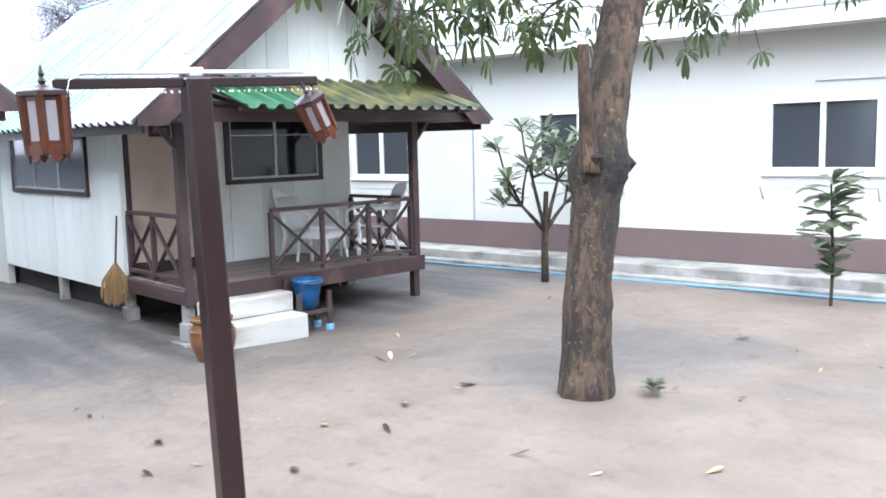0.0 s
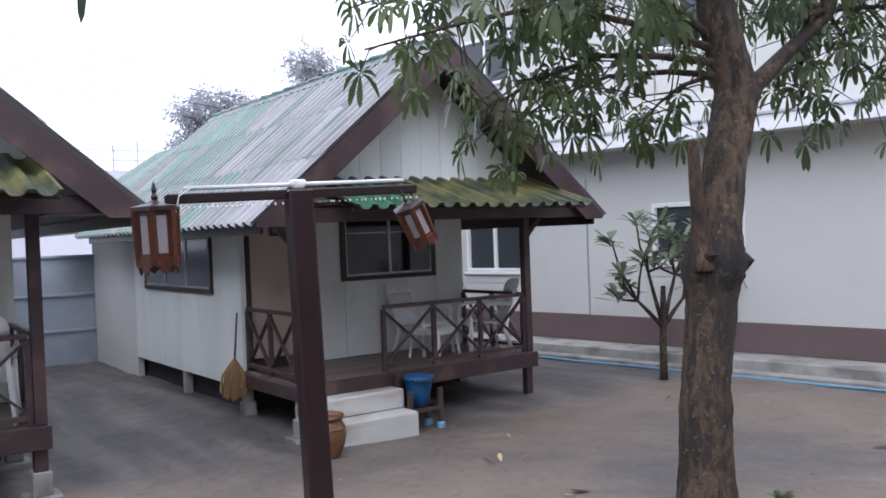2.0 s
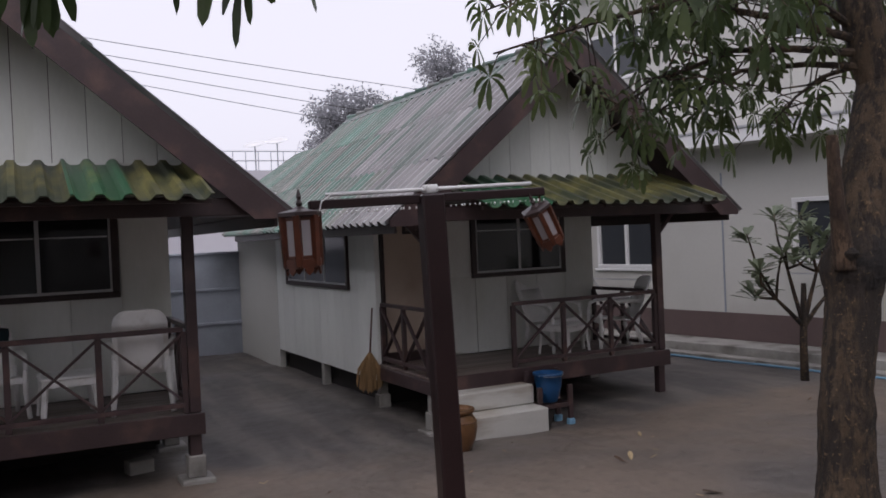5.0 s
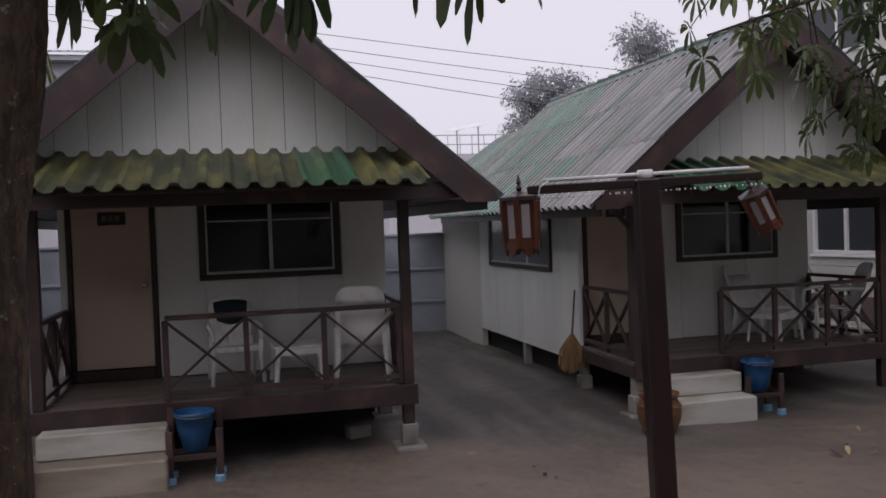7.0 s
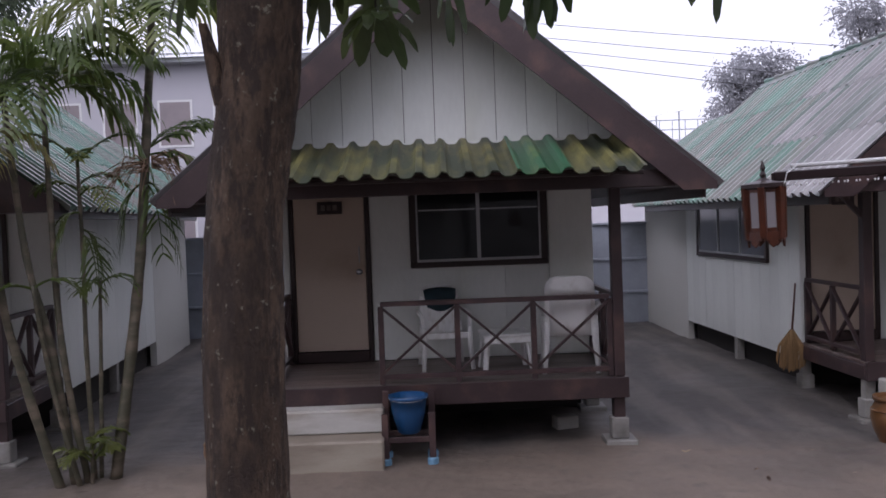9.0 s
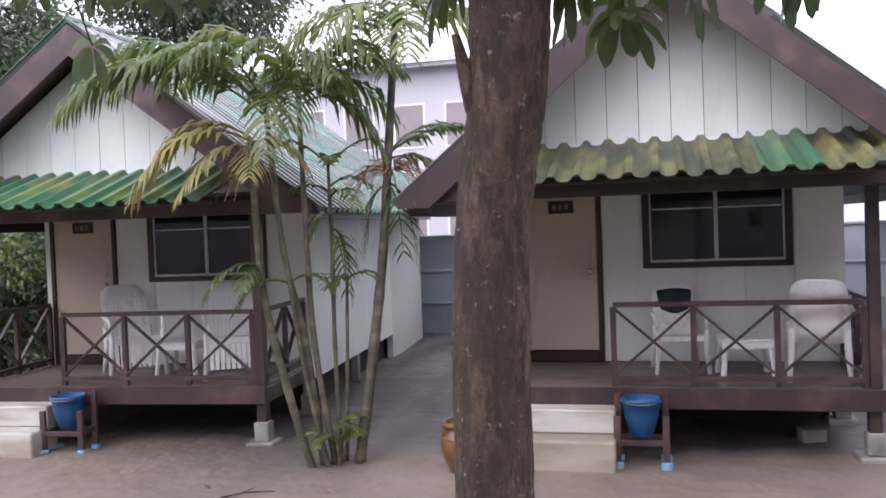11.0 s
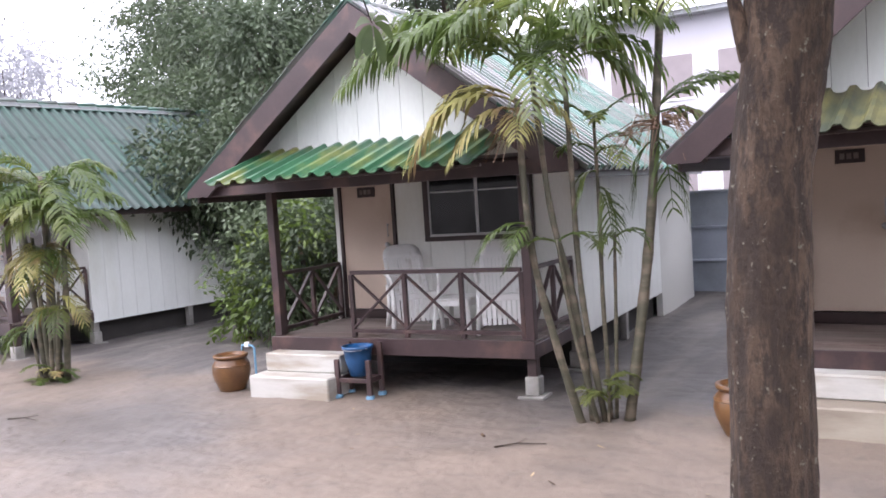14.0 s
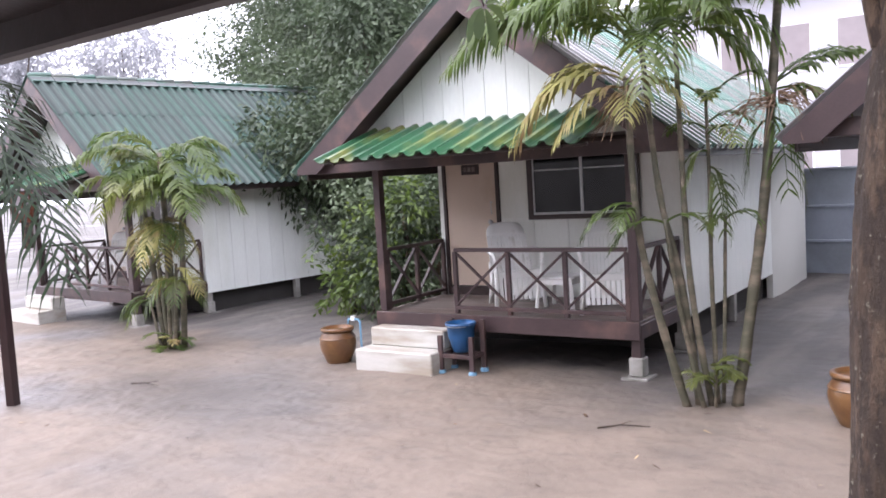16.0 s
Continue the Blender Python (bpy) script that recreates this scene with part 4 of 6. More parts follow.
# ---- lamp posts ----
def lantern(p, m, label):
    l = part("lantern", tube([(0, 0, 0.0), (0, 0, 0.02)], [0.085, 0.085], 6), LANTERN, p, label, m=m)
    part("roof", lathe([(0.10, -0.008), (0.128, 0.0), (0.128, 0.022), (0.10, 0.03), (0.045, 0.04), (0.02, 0.055)], 6), BROWN_DARK, l, m=pose(0, 0, 0.26))
    part("finial", lathe([(0.012, 0.0), (0.02, 0.02), (0.010, 0.04), (0.016, 0.055), (0.003, 0.10)], 8), BROWN_DARK, l, m=pose(0, 0, 0.312))
    for i in range(6):
        a = math.pi / 3 * i
        c, s = math.cos(a), math.sin(a)
        part("corner_bar", bar((0.095 * c, 0.095 * s, -0.02), (0.105 * c, 0.105 * s, 0.265), 0.036, 0.036, 0.003), LANTERN, l)
        b = a + math.pi / 6
        q = box(-0.028, 0.028, -0.002, 0.002, 0.035, 0.24, 0)
        part("pane_frame", moved(join(box(-0.046, -0.026, -0.006, 0.006, 0.02, 0.255, 0.002), box(0.026, 0.046, -0.006, 0.006, 0.02, 0.255, 0.002), box(-0.026, 0.026, -0.006, 0.006, 0.02, 0.04, 0.002), box(-0.026, 0.026, -0.006, 0.006, 0.235, 0.255, 0.002)), pose(0.084 * math.cos(b), 0.084 * math.sin(b), 0, 0, 0, math.degrees(b) + 90)), LANTERN, l)
        part("pane", moved(q, pose(0.084 * math.cos(b), 0.084 * math.sin(b), 0, 0, 0, math.degrees(b) + 90)), OPAL, l, "frosted white pane")
        k = join(box(-0.05, 0.05, -0.007, 0.007, -0.03, 0.02, 0.002), moved(box(-0.022, 0.022, -0.006, 0.006, -0.022, 0.022, 0.003), pose(0, 0, -0.04, 0, 45, 0)))
        part("carved_skirt", moved(k, pose(0.092 * math.cos(b), 0.092 * math.sin(b), 0, 0, 0, math.degrees(b) + 90)), LANTERN, l)
    return l


def lamp_post(m, label, half=0.575, height=2.32, size=0.62, askew=-27):
    p = thing("lamp_post", m, label, "lamp post", "garden lamp posts")
    part("post", box(-0.055, 0.055, -0.055, 0.055, -0.1, height + 0.028, 0.008), POST, p)
    for x0, x1 in ((-half, -0.056), (0.056, half)):
        part("crossbar", box(x0, x1, -0.028, 0.028, height - 0.012, height + 0.03, 0.005), POST, p)
    pipe = tube([(-half + 0.08, 0, height + 0.052), (half - 0.06, 0, height + 0.052)], [0.0095] * 2, 10)
    pipe = join(pipe, tube([(-0.035, 0, height + 0.054), (0.035, 0, height + 0.054)], [0.02] * 2, 10), box(-0.025, 0.025, -0.03, 0.03, height + 0.031, height + 0.072))
    part("conduit", pipe, FRAME_WHITE, p, "white plastic cable conduit", True)
    part("cable", tube([(-half + 0.1, -0.02, height + 0.05), (-half + 0.05, -0.05, height + 0.02), (-half + 0.03, -0.04, height - 0.06), (-half - 0.02, -0.02, height - 0.09)], [0.0028] * 4, 6), FRAME_WHITE, p)
    lantern(p, pose(-half - 0.045, -0.02, height - 0.245, 0, 0, 10) @ Matrix.Scale(0.8, 4), "varnished wooden lantern with white panes")
    part("hanger", bar((-half - 0.02, 0, height - 0.01), (-half - 0.045, -0.02, height + 0.0), 0.015, 0.015), LANTERN, p)
    lantern(p, pose(half + 0.015, -0.02, height - 0.363 * size, 0, askew, 15) @ Matrix.Scale(size, 4), "varnished wooden lantern hanging askew" if askew else "varnished wooden lantern on the crossbar's end")
    part("hanger", bar((half - 0.02, 0, height - 0.01), (half - 0.03 if askew else half + 0.01, -0.02, height - 0.06 if askew else height - 0.03), 0.012, 0.012), LANTERN, p)
    return p


lamp_post(pose(2.16, 3.78, 0, 0, -1.7, -8.5), "dark brown T-shaped garden lamp post with two wooden lanterns")
lamp_post(pose(-9.87, 4.43, 0, 0, 0, 25), "dark brown garden lamp post across the yard", 0.36, 2.46, 1.0, 0)


# ---- trees with whorled leaves ----
def leaf_strip(bm, base, way, up, length, width, droop):
    """One leaflet: a folded oblong blade that bends down towards its tip."""
    side = way.cross(up).normalized()
    rows = []
    for f, w in ((0.0, 0.12), (0.3, 0.6), (0.68, 1.0), (0.92, 0.68)):
        p = base + way * length * (f - 0.25 * droop * f * f) - Vector((0, 0, droop * length * f * f * 0.8))
        fold = Vector((0, 0, 0.12 * width * w))
        rows.append((bm.verts.new(p + side * width * w / 2 + fold), bm.verts.new(p), bm.verts.new(p - side * width * w / 2 + fold)))
    t = bm.verts.new(base + way * length * (1 - 0.25 * droop) - Vector((0, 0, droop * length * 0.8)))
    for a, b in zip(rows, rows[1:]):
        bm.faces.new((a[0], b[0], b[1], a[1]))
        bm.faces.new((a[1], b[1], b[2], a[2]))
    bm.faces.new((rows[-1][0], t, rows[-1][1]))
    bm.faces.new((rows[-1][1], t, rows[-1][2]))


def whorl(bm, at_, axis, rng, count=7, length=0.18, width=0.052):
    axis = axis.normalized()
    ref = axis.orthogonal().normalized()
    o2 = axis.cross(ref)
    ph = rng.uniform(0, 6.28)
    for k in range(count):
        a = ph + 6.283 * k / count + rng.uniform(-0.2, 0.2)
        way = (ref * math.cos(a) + o2 * math.sin(a) + axis * rng.uniform(0.0, 0.35)).normalized()
        leaf_strip(bm, at_ + way * 0.015, way, axis, length * rng.uniform(0.75, 1.2), width * rng.uniform(0.8, 1.15), rng.uniform(0.35, 1.05))


def boughs(tree, spec, rng, size=1.0, leaf=None, limb=None, n_leaf=7, width=0.052):
    """spec: (start, end, start radius, whorls, spread). Each bough is a bent limb with twigs that end in whorls of leaflets."""
    for a, b, r, count, spread in spec:
        a, b = Vector(a), Vector(b)
        mid = a.lerp(b, 0.5) + Vector((0, 0, 0.12 * (b - a).length))
        pts = [a, a.lerp(mid, 0.5) + Vector((rng.uniform(-.05, .05), rng.uniform(-.05, .05), 0.03)), mid, mid.lerp(b, 0.5) + Vector((rng.uniform(-.05, .05), rng.uniform(-.05, .05), 0.03)), b]
        limb_bm = tube(pts, [r, r * 0.8, r * 0.6, r * 0.42, r * 0.22], 7)
        crown = bmesh.new()
        for i in range(count):
            f = rng.uniform(0.25, 1.0) ** 0.8
            k = min(3, int(f * 4))
            c = pts[k].lerp(pts[k + 1], f * 4 - k)
            e = c + Vector((rng.gauss(0, spread), rng.gauss(0, spread), rng.gauss(-0.35 * spread, 0.65 * spread)))
            tube([c, c.lerp(e, 0.5) + Vector((0, 0, 0.06)), e], [0.009, 0.006, 0.004], 4, limb_bm)
            d = (e - c).normalized() + Vector((0, 0, 0.35))
            whorl(crown, e, d, rng, n_leaf + rng.randint(-1, 2), 0.16 * size, width * size)
        lb = part("limb", limb_bm, limb or BARK, tree)
        part("foliage", crown, leaf or LEAF, lb, "whorls of drooping oblong leaflets")


def trunk_mesh(pts, radii, rng, seg=20, knots=()):
    """A rough trunk with long ridges and swollen knots."""
    bm = bmesh.new()
    fine, fr = [], []
    for i in range(len(pts) - 1):
        for k in range(22):
            f = k / 22
            fine.append(Vector(pts[i]).lerp(Vector(pts[i + 1]), f))
            fr.append(radii[i] * (1 - f) + radii[i + 1] * f)
    fine.append(Vector(pts[-1]))
    fr.append(radii[-1])
    rings = []
    off = rng.uniform(0, 50)
    for p, r in zip(fine, fr):
        swell = 1 + sum(g * math.exp(-((p.z - z) / w) ** 2) for z, g, w in knots)
        ring = []
        for k in range(seg):
            a = 2 * math.pi * k / seg
            c = Vector((math.cos(a), math.sin(a), 0))
            q = 1 + 0.10 * noise.noise(Vector((c.x * 1.3 + off, c.y * 1.3, p.z * 1.1))) + 0.06 * noise.noise(Vector((c.x * 4 + off, c.y * 4, p.z * 2.5))) + 0.045 * noise.noise(Vector((c.x * 9, c.y * 9 + off, p.z * 13))) + 0.03 * noise.noise(Vector((c.x * 20, c.y * 20 + off, p.z * 34)))
            ring.append(bm.verts.new(p + c * r * swell * q))
        rings.append(ring)
    for r0, r1 in zip(rings, rings[1:]):
        for k in range(seg):
            bm.faces.new((r0[k], r0[(k + 1) % seg], r1[(k + 1) % seg], r1[k]))
    bm.faces.new(rings[0][::-1])
    bm.faces.new(rings[-1])
    return bm


def yard_tree_right():
    rng = random.Random(11)
    t = thing("yard_tree", pose(0, 0, 0), "thick-barked yard tree with broken stub and drooping whorled leaves", "tree", "yard trees")
    part("trunk", trunk_mesh([(5.71, 4.53, -0.1), (5.73, 4.53, 0.9), (5.86, 4.53, 1.75), (6.07, 4.55, 2.6), (6.36, 4.6, 3.25)], [0.205, 0.185, 0.195, 0.165, 0.185], rng, 30,
                             knots=((0.75, 0.06, 0.1), (1.82, 0.28, 0.16), (0.0, 0.12, 0.25))), BARK, t, "grey-brown ridged bark", True)
    part("broken_stub", trunk_mesh([(5.68, 4.45, 1.78), (5.58, 4.42, 2.25), (5.545, 4.42, 2.74)], [0.085, 0.055, 0.04], rng, 12), BARK_RAW, t, "splintered raw wood stub", True)
    part("knot_collar", trunk_mesh([(5.84, 4.52, 1.62), (5.86, 4.52, 1.72), (5.88, 4.52, 1.84), (5.92, 4.53, 2.0), (5.95, 4.535, 2.1)], [0.185, 0.225, 0.24, 0.195, 0.165], rng, 26), BARK_KNOT, t, "dark swollen knot", True)
    for dx, dz, r in ((-0.21, 1.9, 0.06), (0.2, 1.84, 0.07), (0.05, 1.74, 0.08)):
        part("burl", trunk_mesh([(5.86 + dx, 4.40, dz - r), (5.86 + dx, 4.38, dz), (5.86 + dx, 4.41, dz + r)], [r * 0.45, r, r * 0.4], rng, 12), BARK_KNOT, t, "", True)
    part("fork", trunk_mesh([(6.4, 4.6, 3.15), (6.75, 4.5, 3.45), (7.2, 4.4, 3.8), (7.6, 4.3, 4.6)], [0.12, 0.095, 0.08, 0.05], rng, 14), BARK, t, "", True)
    part("leader", trunk_mesh([(6.33, 4.6, 3.1), (6.2, 4.66, 3.7), (6.08, 4.7, 4.6)], [0.175, 0.155, 0.10], rng, 18), BARK, t, "", True)
    spec = [((6.15, 4.65, 3.4), (4.3, 5.35, 3.0), 0.035, 32, 0.26), ((6.15, 4.65, 3.5), (3.5, 5.6, 3.45), 0.035, 30, 0.28), ((6.15, 4.65, 3.3), (5.0, 5.9, 3.0), 0.03, 30, 0.28),
            ((6.15, 4.7, 3.6), (4.5, 4.5, 3.75), 0.035, 28, 0.32), ((6.3, 4.6, 3.3), (6.6, 5.9, 3.05), 0.03, 24, 0.26), ((7.0, 4.4, 3.9), (8.2, 4.6, 3.35), 0.03, 26, 0.32),
            ((6.9, 4.4, 3.8), (8.8, 4.0, 3.6), 0.03, 26, 0.34), ((6.1, 4.7, 4.0), (5.0, 5.6, 3.95), 0.03, 28, 0.36), ((6.1, 4.7, 4.2), (6.9, 5.4, 4.0), 0.03, 28, 0.36),
            ((7.1, 4.4, 4.2), (7.8, 5.2, 4.1), 0.03, 28, 0.36), ((6.1, 4.7, 4.4), (4.1, 4.9, 4.2), 0.03, 28, 0.36), ((7.3, 4.3, 4.4), (6.5, 3.6, 4.15), 0.03, 26, 0.36),
            ((7.0, 4.4, 3.8), (7.7, 5.0, 3.05), 0.025, 22, 0.26), ((7.2, 4.4, 4.0), (9.2, 4.8, 3.7), 0.03, 26, 0.32), ((6.1, 4.7, 3.9), (3.7, 6.2, 3.9), 0.03, 26, 0.3)]
    boughs(t, spec, rng, 0.95, n_leaf=8, width=0.05)
    # upper crown out of view, added to shade the trunk and yard
    top = [((6.1, 4.7, 4.4), (6.3 + 2.4 * math.cos(a), 4.6 + 2.2 * math.sin(a), 5.0 + 0.4 * (k % 2)), 0.04, 15, 0.45) for k, a in enumerate([0.1 + 0.9 * i for i in range(7)])]
    boughs(t, top, rng, 1.2, width=0.048)
    return t


def yard_tree_left():
    rng = random.Random(23)
    t = thing("yard_tree", pose(0, 0, 0), "slim yard tree with lichen-spotted brown bark", "tree", "yard trees")
    part("trunk", trunk_mesh([(-0.70, 3.13, -0.1), (-0.70, 3.13, 1.5), (-0.665, 3.13, 2.2), (-0.60, 3.13, 2.65), (-0.56, 3.13, 3.1), (-0.55, 3.1, 3.9)], [0.165, 0.142, 0.138, 0.144, 0.154, 0.12], rng, 32,
                             knots=((0.0, 0.15, 0.2),)), BARK_SPOTTED, t, "brown bark with pale lichen", True)
    part("snapped_branch", trunk_mesh([(-0.70, 3.08, 2.6), (-0.735, 3.07, 2.74), (-0.765, 3.06, 2.88)], [0.045, 0.03, 0.017], rng, 8), BARK_RAW, t, "short snapped branch", True)
    spec = [((-0.56, 3.1, 3.4), (-2.9, 3.3, 3.42), 0.03, 20, 0.2), ((-0.56, 3.1, 3.5), (-2.0, 3.2, 3.5), 0.03, 22, 0.2), ((-0.55, 3.1, 3.4), (-0.1, 3.4, 3.14), 0.025, 12, 0.12),
            ((-0.55, 3.1, 3.5), (0.5, 3.3, 3.07), 0.025, 10, 0.07), ((-0.56, 3.1, 3.6), (1.12, 3.15, 3.09), 0.03, 12, 0.06), ((-0.56, 3.1, 3.6), (1.38, 3.2, 3.11), 0.03, 10, 0.06), ((-0.56, 3.1, 3.5), (-0.22, 3.5, 3.1), 0.025, 14, 0.13), ((-0.56, 3.1, 3.6), (-1.1, 3.5, 3.4), 0.025, 14, 0.2)]
    boughs(t, spec, rng, 1.0, n_leaf=7, width=0.068)
    # unseen higher boughs, added to darken the trunk below them
    top = [((-0.55, 3.1, 3.8), (-0.55 + 2.3 * math.cos(a), 3.0 + 1.9 * math.sin(a), 4.3 + 0.5 * (k % 2)), 0.04, 34, 0.45) for k, a in enumerate([0.3 + 0.785 * i for i in range(8)])]
    boughs(t, top, rng, 1.35)
    return t


yard_tree_right()
yard_tree_left()


# ---- palms ----
def frond(rng, base, heading, length, lift, droop, leaf=0.42, pairs=24, hang=0.5, wide=0.024):
    """A pinnate frond: an arching rib and two rows of narrow, hanging leaflets."""
    h = Vector((math.cos(heading), math.sin(heading), 0))
    side = Vector((-h.y, h.x, 0))
    pts = []
    for i in range(11):
        f = i / 10
        pts.append(Vector(base) + h * length * (f - 0.12 * f * f * droop) + side * 0.05 * length * math.sin(2.4 * f) + Vector((0, 0, length * (lift * f - droop * f * f))))
    bm = tube(pts, [0.013 * (1 - 0.85 * i / 10) for i in range(11)], 5)
    for i in range(pairs):
        f = 0.14 + 0.86 * i / (pairs - 1)
        k = min(9, int(f * 10))
        p = pts[k].lerp(pts[k + 1], f * 10 - k)
        d = (pts[k + 1] - pts[k]).normalized()
        across = d.cross(Vector((0, 0, 1)))
        across = across.normalized() if across.length > 0.2 else side
        ll = leaf * (math.sin(math.pi * min(1, f * 0.8 + 0.14)) * 0.75 + 0.28) * rng.uniform(0.85, 1.1)
        for s in (-1, 1):
            if rng.random() < 0.05:
                continue
            w = (across * s * 0.8 + d * rng.uniform(0.65, 0.9) + Vector((0, 0, rng.uniform(0.0, 0.3)))).normalized()
            sag = hang * rng.uniform(0.7, 1.25)
            e1 = p + w * ll * 0.35 - Vector((0, 0, 0.06 * sag * ll))
            e2 = p + w * ll * 0.7 - Vector((0, 0, 0.32 * sag * ll))
            e3 = p + w * ll * (1 - 0.15 * sag) - Vector((0, 0, 0.85 * sag * ll))
            hw = d * wide
            rows = [(bm.verts.new(q - hw * g), bm.verts.new(q + hw * g)) for q, g in ((p, 0.4), (e1, 1.0), (e2, 0.85))]
            t = bm.verts.new(e3)
            for (q0, q1), (q2, q3) in zip(rows, rows[1:]):
                bm.faces.new((q0, q1, q3, q2))
            bm.faces.new((rows[2][0], rows[2][1], t))
    return bm


def stalks(rng, base, heading, spread, length, count):
    """A spent flower spray: many thin bent stalks."""
    bm = bmesh.new()
    for _ in range(count):
        a = heading + rng.uniform(-spread, spread)
        ln = length * rng.uniform(0.5, 1.1)
        d = Vector((math.cos(a), math.sin(a), rng.uniform(-0.5, 0.35)))
        b = Vector(base) + Vector((0, 0, rng.uniform(-0.06, 0.06)))
        tube([b, b + d * ln * 0.5, b + d * ln * 0.9 + Vector((rng.uniform(-.04, .04), 0, -ln * rng.uniform(0.2, 0.7)))], [0.006, 0.0045, 0.003], 4, bm)
    return bm


def palm_clump(m, label, stems, rng):
    """stems: (points up the stem, radius, fronds); a frond: (height, heading, length, lift, droop, leaflet, hang, dry)."""
    p = thing("palm_clump", m, label, "palm", "garden palms")
    for pts, r, fronds in stems:
        pts = [Vector(q) for q in pts]
        fine = []
        for a, b, c, d in zip([pts[0]] + pts, pts, pts[1:], pts[2:] + [pts[-1]]):
            for i in range(6):
                f = i / 6
                fine.append(0.5 * (2 * b + (c - a) * f + (2 * a - 5 * b + 4 * c - d) * f * f + (3 * b - a - 3 * c + d) * f ** 3))
        fine.append(pts[-1])
        n = len(fine)
        st = part("stem", tube(fine, [r * (1.05 - 0.38 * i / n) * (1.13 if i % 3 == 0 else 1.0) for i in range(n)], 9), PALM_STEM, p, "slim ringed stem", True)
        for z, hd, ln, lift, droop, leaf, hang, dry in fronds:
            k = min(range(n), key=lambda i: abs(fine[i].z - z))
            base = fine[k] + Vector((0, 0, z - fine[k].z))
            part("frond", frond(rng, base, radians(hd), ln, lift, droop, leaf, max(11, int(9 + 14 * ln)), hang, 0.024 if ln > 0.6 else 0.015), PALM_DRY if dry else PALM, st, "yellowed dry frond" if dry else "feathery green frond")
    return p


def main_palms():
    rng = random.Random(5)
    B = Vector((-3.16, 7.57, 0))

    def up(*rows):
        """Points of a stem: along the row of houses, height, and depth."""
        return [(u * 0.917 - d * 0.4, u * 0.4 + d * 0.917, z) for u, z, d in rows]

    def fr(n, z, ln=1.2, dry=0, lift=0.9, droop=0.85, leaf=0.4, hang=0.6):
        o = rng.uniform(0, 360)
        return [(z - rng.uniform(0, 0.25), o + 360 * i / n + rng.uniform(-25, 25), ln * rng.uniform(0.8, 1.15), lift * rng.uniform(0.7, 1.3), droop * rng.uniform(0.8, 1.3), leaf, hang, rng.random() < dry) for i in range(n)]
